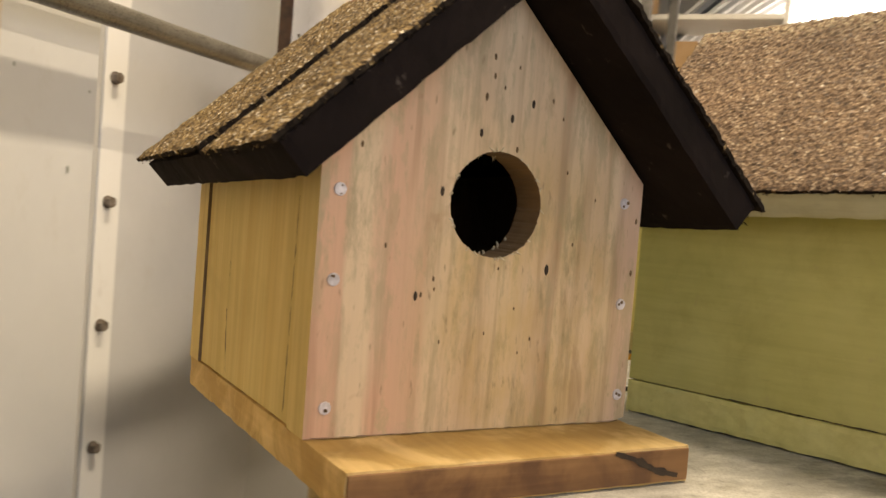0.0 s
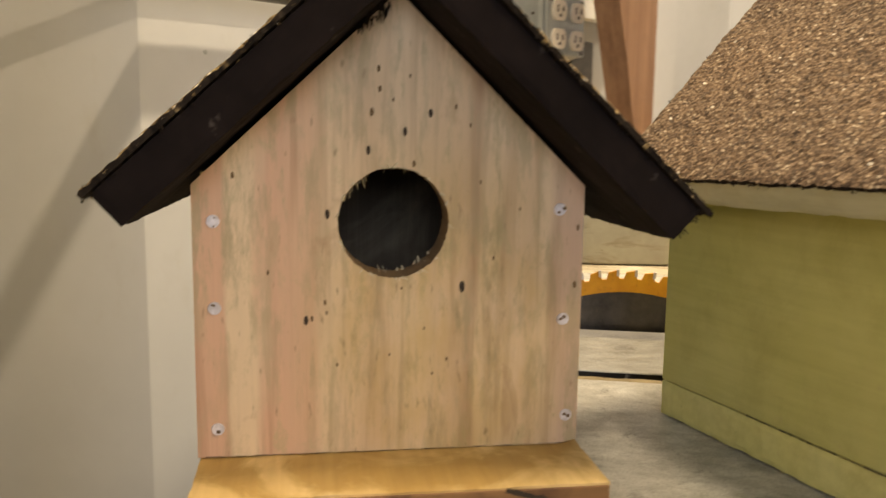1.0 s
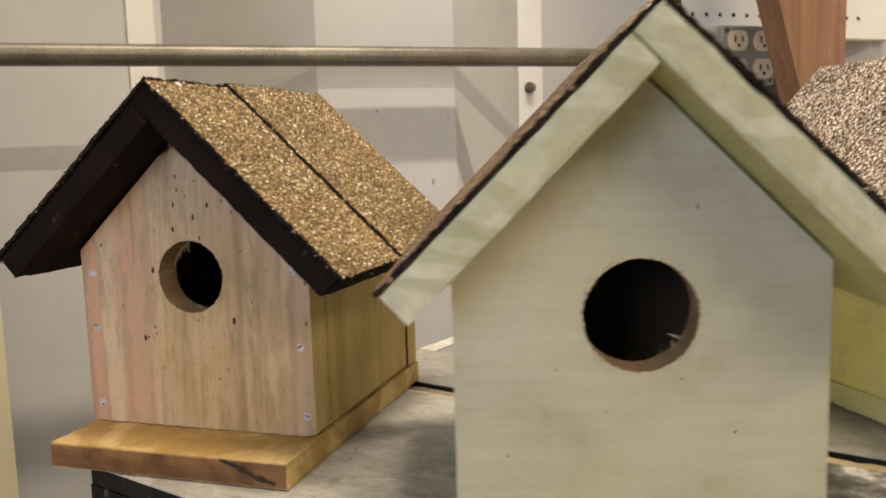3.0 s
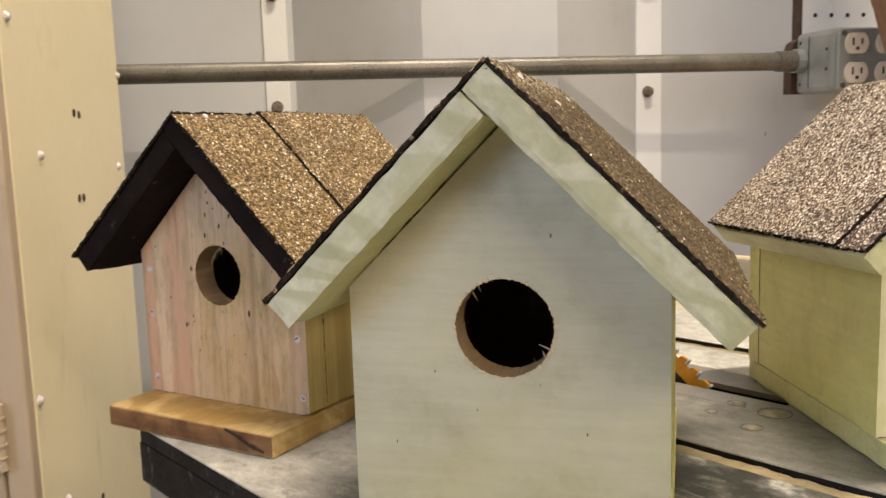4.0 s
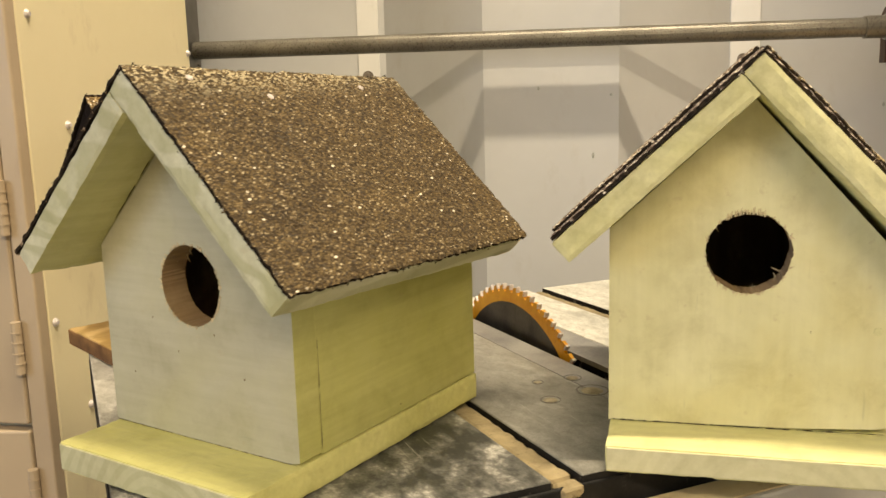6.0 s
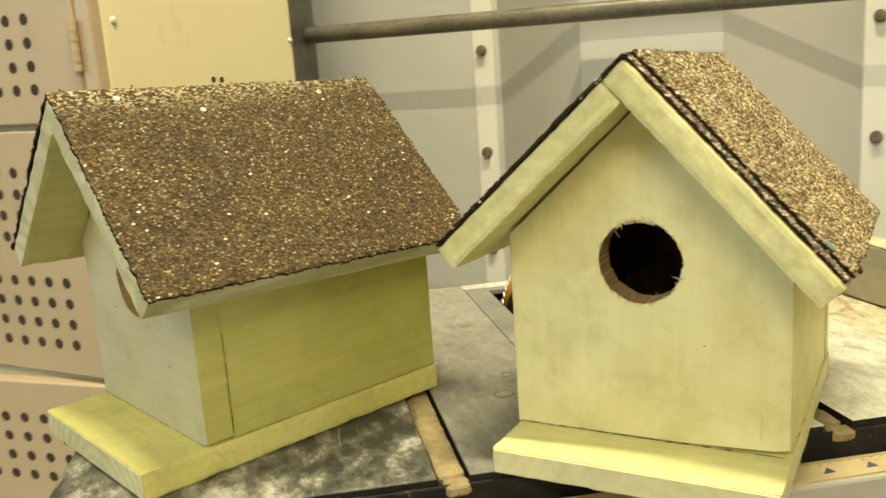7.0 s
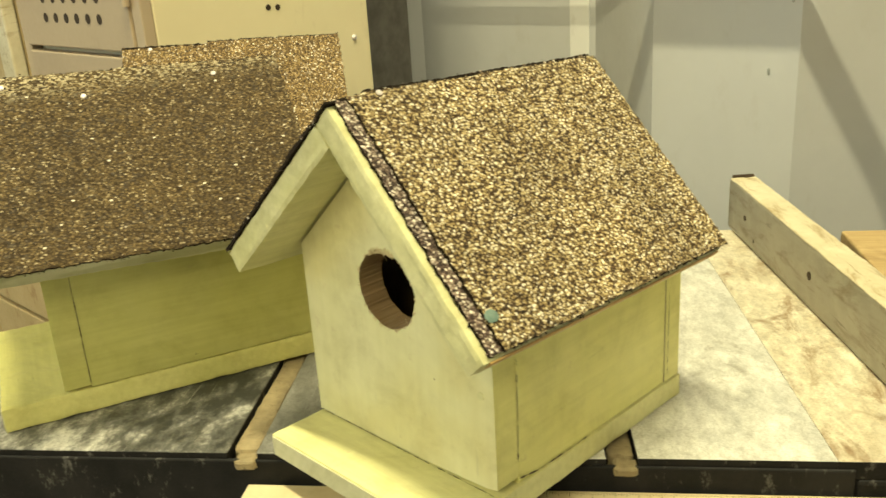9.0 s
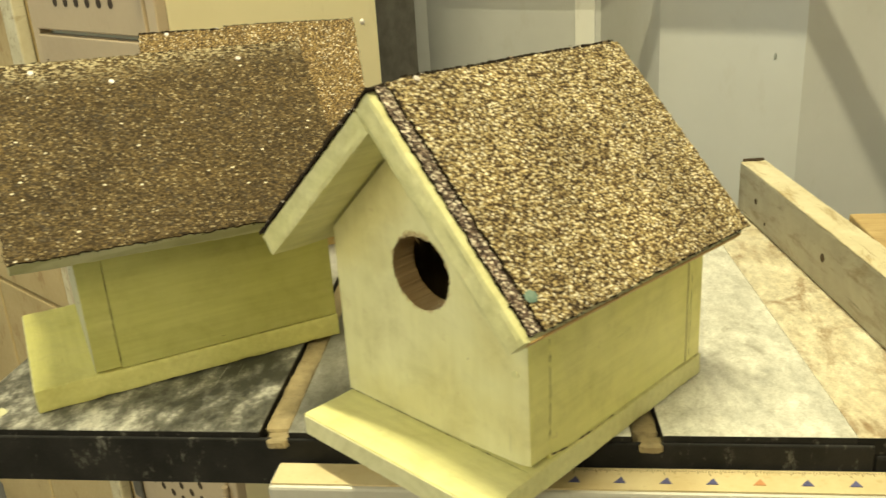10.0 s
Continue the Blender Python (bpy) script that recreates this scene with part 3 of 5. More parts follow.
floor = tagged(part("floor", one_block(-1.7, 6.1, -4.2, 0.4, -0.1, 0), CONCRETE), "grey concrete workshop floor", "floor", kind="structure")
ceiling = tagged(part("ceiling", one_block(-1.7, 3.5, -4.2, 0.1, 3.4, 3.45), CEILING), "unseen dull grey-brown ceiling that closes the room", "ceiling", kind="structure")
south = tagged(part("wall_south", one_block(-1.7, 6.0, -4.26, -4.2, 0, 3.4), DULL), "unseen dull brown wall that closes the room", "wall", kind="structure")
east = tagged(part("wall_east", one_block(6.0, 6.06, -4.2, 0.4, 0, 2.6), PLASTER), "pale cream end wall", "wall", kind="structure")
west = tagged(part("wall_west", west_wall(), DULL), "unseen dull brown end wall with an added window opening", "wall", kind="structure")
# ribbed barrel vault beyond the steel wall
bm = bmesh.new()
loops = []
for k in range(121):
    x = 3.45 + 2.6 * k / 120
    r = 2.2 + (0.028 if (k // 3) % 2 else 0.0)
    loops.append([bm.verts.new((x, -1.9 + q * math.cos(math.pi * a / 40), 0.2 + q * math.sin(math.pi * a / 40))) for q in (r, r + 0.06) for a in range(-2, 43)])
for p, q in zip(loops, loops[1:]):
    for a in range(44):
        bm.faces.new((p[a], p[a + 1], q[a + 1], q[a]))
        bm.faces.new((p[a + 45], q[a + 45], q[a + 46], p[a + 46]))
vault = tagged(part("ceiling_vault", bm, STRIP_STEEL), "white ribbed steel barrel vault", "ceiling", kind="structure")
for ob in (floor, ceiling, south, east, west, vault):
    ob.matrix_world = ROOM

rack = thing("storage_rack", ROOM @ pose(2.12, -0.15, 0), "dark steel storage rack with stacked goods", "rack")
for x in (0.0, 0.6):
    for y in (-0.25, 0.0):
        part("post", one_block(x, x + 0.03, y, y + 0.03, 0, 2.1, 0.002), LATCH, rack)
for z in (0.3, 0.9, 1.32, 1.78):
    part("shelf", one_block(-0.005, 0.635, -0.255, 0.035, z, z + 0.02, 0.002), LATCH, rack)
part("back_sheet", one_block(0.0, 0.63, 0.031, 0.036, 0.3, 2.1), LATCH, rack, "dark sheet back")


def tub(name, m, r, h, mat, label, category):
    ob = thing(name, m, label, category)
    bm = bmesh.new()
    bmesh.ops.create_cone(bm, cap_ends=True, segments=28, radius1=r * 0.9, radius2=r, depth=h, matrix=pose(0, 0, h / 2))
    part("body", bm, mat, ob)
    part("rim", rod(bmesh.new(), (0, 0, h - 0.012), (0, 0, h + 0.004), r * 1.06, 28), mat, ob)
    return ob


CARD = steel("cardboard", (0.4, 0.25, 0.12), (0.46, 0.3, 0.16), 0.8, 0.0, 20)
WHITE_BOARD = steel("white_board", (0.74, 0.71, 0.64), (0.79, 0.76, 0.69), 0.5, 0.0, 6)
tub("drum", ROOM @ pose(2.35, -0.27, 1.3405), 0.1, 0.34, BOX_GREY, "grey plastic drum on the rack shelf", "drum")
shelf = thing("shelf_unit", ROOM @ pose(3.2, -0.75, 0), "pale wooden shelf unit full of workshop goods", "shelf")
for y in (0.0, 0.68):
    part("side", one_block(0, 0.3, y, y + 0.02, 0, 2.1, 0.002), WHITE_BOARD, shelf)
for z in (0.5, 1.1, 1.5, 1.77):
    part("board", one_block(0, 0.3, 0.021, 0.679, z, z + 0.02, 0.002), WHITE_BOARD, shelf)
for y, z, w, h, mat, label in ((-0.38, 1.5205, 0.1, 0.17, CARD, "small brown cardboard carton on the pale shelf unit"), (-0.2, 1.5205, 0.14, 0.2, WHITE_BOARD, "white carton on the pale shelf unit"), (-0.6, 1.5205, 0.16, 0.18, CARD, "brown cardboard carton on the pale shelf unit"), (-0.18, 1.7905, 0.12, 0.2, CARD, "tan cardboard carton on the pale shelf unit")):
    ob = tagged(part("carton", one_block(3.22, 3.42, y - w / 2, y + w / 2, z, z + h, 0.003), mat), label, "carton", "cartons on the pale shelf unit")
    ob.matrix_world = ROOM

# ---- pipe, outlet box, board ----
pipe = thing("conduit_pipe", ROOM @ pose(0, 0, 1.110), "galvanised steel conduit pipe running along the wall", "pipe")
part("tube", rod(bmesh.new(), (-0.1865, -0.171, 0), (0.656, -0.171, 0), 0.0113, 24), PIPE, pipe)
part("collar", rod(bmesh.new(), (0.632, -0.171, 0), (0.655, -0.171, 0), 0.0132, 24), PIPE, pipe, "smooth coupling collar")
part("locknut", rod(bmesh.new(), (0.655, -0.171, 0), (0.6665, -0.171, 0), 0.0152, 12), BOX_GREY, pipe, "pale coupling nut")

panel = tagged(part("steel_panel", one_block(-0.47, -0.188, -0.265, -0.148, 0.0, 1.83, 0.002), LATCH), "dark grey steel panel standing behind the lockers", "panel")
panel.matrix_world = ROOM
bm = prism(bmesh.new(), [(0.662, 1.069), (0.81, 1.069), (0.81, 1.138), (0.671, 1.138), (0.665, 1.134), (0.662, 1.127)], -0.155, -0.1372)
board = tagged(part("mounting_board", bm, BROWN_BOARD), "dark brown wooden mounting board on the wall", "board")
board.matrix_world = ROOM
plate = thing("perforated_plate", ROOM @ pose(0.676, -0.1372, 1.1388), "white perforated steel plate above the outlet box", "plate")
part("sheet", one_block(0, 0.385, -0.018, -0.0, 0, 0.26, 0.002), STRIP_STEEL, plate)
part("edge_strip", one_block(-0.0036, -0.0004, -0.0185, -0.0, 0, 0.26, 0.0005), BROWN_BOARD, plate, "thin rusty brown edge strip")
for k in range(14):
    part("hole", rod(bmesh.new(), (0.018 + 0.023 * k, -0.0178, 0.03), (0.018 + 0.023 * k, -0.0186, 0.03), 0.0028, 12), DARK, plate)
# Added black block in place of an unidentified dark patch beside the outlet.
junction = tagged(part("junction_box", one_block(0.757, 0.85, -0.2, -0.1373, 1.035, 1.1, 0.004), LOCK_BLACK), "black block standing in for a blurry dark patch beside the outlet", "junction box")
junction.matrix_world = ROOM
bm = prism(bmesh.new(), [(0.735, 0.96), (0.775, 0.96), (0.775, 3.399), (0.64, 3.399), (0.64, 1.25), (0.674, 1.153), (0.7047, 1.064)], -0.335, -0.3)
post = tagged(part("wooden_post", bm, BROWN_POST), "reddish brown wooden post hanging from the ceiling", "post")
post.matrix_world = ROOM

outlet = thing("outlet_box", ROOM @ pose(0.667, -0.1552, 1.0685), "grey metal outlet box with four ivory sockets", "outlet")
part("body", one_block(0.0, 0.088, -0.083, 0, 0, 0.0765, 0.007), BOX_GREY, outlet)
part("cover", one_block(0.002, 0.086, -0.0885, -0.0832, 0.002, 0.0745, 0.0022), BOX_GREY, outlet, "raised steel cover plate")
part("seam", one_block(-0.0004, 0.0006, -0.0312, -0.03, 0.006, 0.0705), DARK, outlet, "dark seam in the box side")
for y, z in ((-0.068, 0.028), (-0.068, 0.052), (-0.012, 0.012), (-0.012, 0.064)):
    part("knockout", rod(bmesh.new(), (0.0006, y, z), (-0.0005, y, z), 0.0021, 12), DARK, outlet, "small dark punched hole")
for x in (0.009, 0.079):
    for z in (0.0075, 0.069):
        part("screw", rod(bmesh.new(), (x, -0.0882, z), (x, -0.0897, z), 0.0036, 12, 0.003), LATCH, outlet, "dark cover screw")
for x in (0.025, 0.066):
    for z in (0.022, 0.0565):
        bm = bmesh.new()
        rod(bm, (x, -0.0885, z), (x, -0.092, z), 0.015, 28)
        for v in bm.verts:
            v.co.z = z + max(-0.0122, min(0.0122, v.co.z - z))
        socket = part("socket", bm, IVORY, outlet, "ivory socket face")
        for dx, h in ((-0.0058, 0.0043), (0.0058, 0.0034)):
            part("slot", one_block(x + dx - 0.0011, x + dx + 0.0011, -0.0926, -0.0919, z - h + 0.002, z + h + 0.002), DARK, socket)
        part("earth_hole", rod(bmesh.new(), (x, -0.0919, z - 0.006), (x, -0.0926, z - 0.006), 0.0022, 12), DARK, socket)

# ---- lockers ----
HOLES = [(i, j) for i in range(6) for j in range(4)]
bm = bmesh.new()
bmesh.ops.create_circle(bm, cap_ends=True, segments=12, radius=0.0058, matrix=pose(0, 0, 0, 90))
vent = bpy.data.meshes.new("vent_hole")
bm.to_mesh(vent)
bm.free()
vent.materials.append(DARK)


def locker_unit(m, label):
    ob = thing("locker", m, label, "locker", "tan steel lockers")
    part("body", one_block(-0.298, 0, 0.014, 0.318, 0.0, 1.83, 0.002), LOCKER_LIT, ob, "plain tan steel side")
    for x0, x1 in ((-0.0188, -0.0001), (-0.2979, -0.2787)):
        part("stile", one_block(x0, x1, 0.0, 0.0142, 0.0, 1.8295, 0.002), LOCKER_DOOR_SHADED, ob)
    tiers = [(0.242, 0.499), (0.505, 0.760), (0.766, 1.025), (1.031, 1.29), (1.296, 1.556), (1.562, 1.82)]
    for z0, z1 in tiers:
        door = part("door", one_block(-0.278, -0.0195, -0.003, 0.0135, z0, z1, 0.002), LOCKER_DOOR_SHADED, ob, "tan perforated locker door")
        for lift in (z0 + 0.034, z1 - 0.11):
            for i, j in HOLES:
                hole = new("vent_hole", vent)
                hole.parent = door
                hole.location = (-0.2145 + 0.026 * i, -0.0033, lift + 0.0225 * j)
        for z in (z0 + 0.072, z0 + 0.196):
            bm = rod(bmesh.new(), (-0.0192, -0.005, z - 0.0235), (-0.0192, -0.005, z + 0.0235), 0.0045, 12)
            for k in (-0.014, -0.005, 0.005, 0.014):
                rod(bm, (-0.0192, -0.005, z + k - 0.0006), (-0.0192, -0.005, z + k + 0.0006), 0.0051, 12)
            part("hinge", bm, LOCKER_DOOR_SHADED, door, "knuckled steel hinge")
        part("latch", one_block(-0.277, -0.252, -0.008, -0.0032, z0 + 0.095, z0 + 0.143, 0.002), LATCH, door, "worn grey latch plate")
        if z0 == 0.505:  # this door stands ajar on its hinges
            door.matrix_basis = pose(-0.0195, 0.0, 0) @ pose(0, 0, 0, 0, 0, 7.5) @ pose(0.0195, 0.0, 0)
    for y, z in ((0.029, 1.125), (0.313, 1.102), (0.071, 1.029), (0.063, 0.763), (0.023, 0.8546), (0.291, 1.012), (0.03, 1.37), (0.03, 0.6)):
        part("rivet", rod(bmesh.new(), (0, y, z), (0.003, y, z), 0.0042, 10, 0.002), ZINC, ob)
    for y, z in ((0.162, 1.062), (0.1755, 1.061), (0.157, 0.9905), (0.169, 0.99), (0.15, 0.7275)):
        part("bolt_hole", rod(bmesh.new(), (-0.001, y, z), (0.0006, y, z), 0.0035, 10), DARK, ob, "small dark bolt hole")
    return ob


locker_unit(ROOM @ pose(-0.176, -0.588, 0, 0, 0, -4.3), "tan steel locker column with perforated doors")

STAINED = steel("rust_stained_tan", (0.42, 0.315, 0.16), (0.5, 0.39, 0.21), 0.5, 0.0, 7.0, 0.0003, (0.24, 0.11, 0.035), 0.8)
cabinet = thing("cabinet", ROOM @ pose(-0.4771, -0.5654, 0, 0, 0, -4.3), "old tan cabinet with plain rust-stained doors", "cabinet")
part("body", one_block(-0.62, -0.004, 0.003, 0.3, 0.0, 1.83, 0.003), STAINED, cabinet)
for x0, x1 in ((-0.3, -0.045), (-0.61, -0.306)):
    for z0, z1 in ((0.1, 0.62), (0.626, 1.2), (1.206, 1.8)):
        part("door", one_block(x0, x1, -0.012, 0.002, z0, z1, 0.003), STAINED, cabinet, "plain rust-stained door")
part("stile", one_block(-0.04, -0.0045, -0.016, 0.002, 0.0, 1.82, 0.003), FENCE_WOOD, cabinet, "pale wooden stile")


def padlock(x, z, label, wide=0.038, tall=0.044, out=0.0125):
    """Hangs from a hasp on the locker's door edge."""
    ob = thing("padlock", ROOM @ pose(-0.176, -0.588, 0, 0, 0, -4.3) @ pose(x, -out, z, 0, 0, 4), label, "padlock", "padlocks on the locker")
    part("body", one_block(-wide / 2, wide / 2, -0.009, 0.009, 0.044 - tall, 0.044, 0.004), LOCK_BLACK, ob)
    bm = bmesh.new()
    pts = [(-0.012, 0, 0.042)] + [(-0.012 * math.cos(math.pi * k / 8), 0, 0.056 + 0.012 * math.sin(math.pi * k / 8)) for k in range(9)] + [(0.012, 0, 0.042)]
    hoops = []
    for k, p in enumerate(pts):
        t = (Vector(pts[min(k + 1, len(pts) - 1)]) - Vector(pts[max(k - 1, 0)])).normalized()
        side = Vector((-t.z, 0, t.x))
        hoops.append([bm.verts.new(Vector(p) + 0.0032 * (side * math.cos(a * math.pi / 5) + Vector((0, math.sin(a * math.pi / 5), 0)))) for a in range(10)])
    for one, two in zip(hoops, hoops[1:]):
        for a in range(10):
            bm.faces.new((one[a - 1], one[a], two[a], two[a - 1]))
    bm.faces.new(hoops[0])
    bm.faces.new(hoops[-1][::-1])
    bmesh.ops.recalc_face_normals(bm, faces=bm.faces[:])
    part("shackle", bm, LATCH, ob, "worn dark steel shackle")


padlock(-0.262, 0.584, "black worn padlock on the locker door that stands ajar", 0.044, 0.062, 0.049)
padlock(-0.27, 0.86, "black worn padlock on the middle locker door")

# ---- saw ----
saw = thing("table_saw", TABLE, "table saw with a worn cast iron top and dusty grooves", "table saw")
DEPTH = 0.376


def skewed(bm):
    """The castings run slightly out of square towards the back."""
    for v in bm.verts:
        v.co.x *= 1 - 0.13 * max(v.co.y, 0.0)
    return bm


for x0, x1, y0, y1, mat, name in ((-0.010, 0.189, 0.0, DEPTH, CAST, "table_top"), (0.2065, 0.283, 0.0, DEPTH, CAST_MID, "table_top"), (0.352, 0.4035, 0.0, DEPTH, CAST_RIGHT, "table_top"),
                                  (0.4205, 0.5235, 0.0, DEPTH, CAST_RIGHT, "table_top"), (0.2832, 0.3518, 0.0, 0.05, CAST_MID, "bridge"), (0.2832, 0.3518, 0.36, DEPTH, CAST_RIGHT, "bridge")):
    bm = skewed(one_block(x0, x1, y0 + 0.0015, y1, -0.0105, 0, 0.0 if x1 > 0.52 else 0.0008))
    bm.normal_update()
    # Side faces black: painted front edge, and shade painted onto the groove walls.
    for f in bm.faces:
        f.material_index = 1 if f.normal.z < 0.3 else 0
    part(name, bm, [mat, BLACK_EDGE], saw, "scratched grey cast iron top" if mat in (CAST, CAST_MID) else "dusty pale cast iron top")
bm = bmesh.new()
block(bm, -0.011, 0.5325, 0.0, 0.003, -0.036, -0.0045, 0.001)
for x0, x1, y0, y1 in ((-0.0105, 0.532, 0.003, 0.05), (-0.0105, 0.2832, 0.05, DEPTH), (0.3518, 0.532, 0.05, DEPTH), (0.2832, 0.3518, 0.36, DEPTH)):
    block(bm, x0, x1, y0, y1, -0.036, -0.0106, 0.0)
part("edge_band", skewed(bm), BLACK_EDGE, saw, "black painted edge casting")
for x0, x1 in ((0.189, 0.2065), (0.4035, 0.4205)):
    bm = rough_block(x0 + 0.004, x1, -0.0018, 0.0085, -0.0104, -0.0038, 0.002, 0.0007)
    part("dust_plug", skewed(bm), SAWDUST, saw, "packed sawdust at the groove's mouth")
    bm = rough_block(x0 + 0.0012, x1 - 0.0012, 0.0088, DEPTH - 0.001, -0.0104, -0.0024, 0.004, 0.0008)
    part("mitre_groove", skewed(bm), SAWDUST, saw, "groove floor packed with sawdust")
bm = skewed(one_block(0.5237, 0.628, 0.0015, DEPTH, -0.0105, 0))
bm.normal_update()
for f in bm.faces:
    f.material_index = 1 if f.normal.z < 0.3 else 0
part("extension_wing", bm, [CAST_WING, BLACK_EDGE], saw, "rust-tinted extension wing")
part("wing_edge", skewed(one_block(0.5333, 0.628, 0.0, DEPTH - 0.001, -0.036, -0.0107, 0.0025)), BLACK_EDGE, saw)
bm = bmesh.new()
for x0, x1, y0, y1 in ((0.2836, 0.3045, 0.0505, 0.3595), (0.3205, 0.3514, 0.0505, 0.3595), (0.3045, 0.3205, 0.0505, 0.108), (0.3045, 0.3205, 0.35, 0.3595)):
    block(bm, x0, x1, y0, y1, -0.004, -0.0004)
part("throat_plate", skewed(bm), INSERT, saw, "dark insert plate round the blade")
for x, y, r in ((0.284, 0.105, 0.0105), (0.287, 0.132, 0.006), (0.251, 0.102, 0.0065), (0.262, 0.135, 0.004)):
    bm = bmesh.new()
    ring_pts = 24
    vs = [[bm.verts.new((x * (1 - 0.13 * y) + q * math.cos(6.2832 * k / ring_pts), y + q * math.sin(6.2832 * k / ring_pts), h)) for k in range(ring_pts)] for q, h in ((r, 0.0001), (r * 0.985, 0.0002), (r * 0.93, 0.0002), (r * 0.91, 0.0001))]
    for a, b in zip(vs, vs[1:]):
        for k in range(ring_pts):
            bm.faces.new((a[k - 1], a[k], b[k], b[k - 1]))
    part("hole_rim", bm, BLADE, saw, "dark worn ring of a filled levelling hole")
    bm = bmesh.new()
    rows = [[bm.verts.new((x * (1 - 0.13 * y) + q * math.cos(6.2832 * k / ring_pts) - 0.1 * r, y + q * math.sin(6.2832 * k / ring_pts) - 0.12 * r, 0.00015 + h * (1 + 0.8 * noise.noise((x * 900 + k, q * 700, 1.0))))) for k in range(ring_pts)] for q, h in ((r * 0.66, 0.0), (r * 0.45, 0.0003), (r * 0.2, 0.0003))]
    for a, b in zip(rows, rows[1:]):
        for k in range(ring_pts):
            bm.faces.new((a[k - 1], a[k], b[k], b[k - 1]))
    bm.faces.new(rows[-1])
    part("hole_filling", bm, DUST_PLUG, saw, "pale tan packed sawdust in a hole")
spot = bmesh.new()
bmesh.ops.create_icosphere(spot, subdivisions=3, radius=1.0)
for v in spot.verts:
    k = 1 + 0.5 * noise.noise(v.co * 1.7)
    v.co = Vector((0.013 + 0.0075 * k * v.co.x, 0.017 + 0.0065 * k * v.co.y, 0.0003 * v.co.z))
part("paint_spot", spot, PALE_TRIM, saw, "spilled pale yellow paint spot")
part("body", one_block(0.2, 0.62, 0.03, 0.34, -0.8595, -0.0365, 0.01), SAW_BODY, saw, "blue-grey sheet steel cabinet")

# blade: steel disc with a yellow rim and carbide teeth
blade = thing("saw_blade", TABLE @ pose(0.303, 0.25, -0.083), "circular saw blade with a yellow toothed rim", "saw blade")
R, TEETH = 0.12, 66
outline = []
for k in range(TEETH):
    a = 2 * math.pi * k / TEETH
    s = 2 * math.pi / TEETH
    for r, f in ((R - 0.0054, 0.0), (R - 0.0056, 0.24), (R - 0.0014, 0.38), (R, 0.9), (R - 0.0052, 0.97)):
        outline.append((r, a + f * s))


def ring(bm, inner, outer, half):
    count = len(outer)
    def loop(pts, x):
        return [bm.verts.new((x, r * math.cos(a), r * math.sin(a))) for r, a in pts]
    of, ob_, jf, jb = loop(outer, -half), loop(outer, half), loop(inner, -half), loop(inner, half)
    for k in range(count):
        bm.faces.new((of[k], of[k - 1], jf[k - 1], jf[k]))
        bm.faces.new((ob_[k - 1], ob_[k], jb[k], jb[k - 1]))
        bm.faces.new((of[k - 1], of[k], ob_[k], ob_[k - 1]))
        bm.faces.new((jf[k], jf[k - 1], jb[k - 1], jb[k]))
    return bm


part("rim", ring(bmesh.new(), [(R - 0.0138, a) for r, a in outline], outline, 0.0013), BLADE_YELLOW, blade, "yellow painted toothed rim")
tip = bpy.data.meshes.new("carbide_tip")
bm = one_block(-0.0017, 0.0017, -0.0009, 0.0009, -0.0038, 0.0006, 0.0002)
bm.to_mesh(tip)
bm.free()
tip.materials.append(ZINC)
for k in range(TEETH):
    a = 2 * math.pi * (k + 0.92) / TEETH
    if math.sin(a) > 0.55:
        ob = new("carbide_tip", tip)
        ob.parent = blade
        ob.matrix_local = pose(0, R * math.cos(a), R * math.sin(a)) @ Matrix.Rotation(a - math.pi / 2, 4, "X")
part("disc", rod(bmesh.new(), (-0.0011, 0, 0), (0.0011, 0, 0), R - 0.0135, 64), BLADE, blade, "dark scuffed steel disc")

# front rail with an inch tape
rail = thing("fence_rail", TABLE @ pose(0.199, -0.0242, -0.019), "steel fence rail with a yellowed inch tape", "rail")
part("body", one_block(0, 0.75, 0.0, 0.0235, -0.055, -0.001, 0.002), RAIL_STEEL, rail)
part("tape", one_block(0.002, 0.748, 0.002, 0.0215, -0.0008, 0.0003), RAIL_TAPE, rail, "yellowed measuring tape")
for k in range(5, 22):
    bm = bmesh.new()
    prism(bm, [(-0.0034, 0), (0.003, 0), (0.0012, 0.0055)], -0.0002, 0.0002)
    bmesh.ops.transform(bm, matrix=pose(0.0249 + 0.02457 * k, 0.0075, 0.0006, -90, 0, 0), verts=bm.verts[:])
    part("inch_mark", bm, BLUE_INK if k % 5 else RED_INK, rail)
bm = bmesh.new()
for k in range(5 * 16, 22 * 16):
    x, h = 0.0249 + 0.02457 * (k - 8) / 16, 0.0052 if k % 16 == 8 else 0.0036 if k % 4 == 0 else 0.0022
    block(bm, x - 0.00016, x + 0.00016, 0.0208 - h, 0.0208, 0.0002, 0.00042)
part("tick_marks", bm, DARK, rail, "fine black ruler ticks")

# rip fence
fence = thing("rip_fence", TABLE @ pose(0.533, 0.385, 0.0012, 0, 0, 7.4), "pale grey dirty rip fence standing on the saw table", "fence")
part("bar", one_block(0.0, 0.0237, -0.42, 0.0, 0, 0.0450, 0.0016), FENCE_FACE, fence)
part("cap", rough_block(0.0002, 0.0235, -0.4195, -0.0005, 0.0449, 0.0463, 0.005, 0.00055), FENCE_WOOD, fence, "yellowed scuffed top face")
part("end_plug", one_block(0.003, 0.0225, -0.001, 0.003, 0.006, 0.0478, 0.001), DARK, fence, "dark end plug")
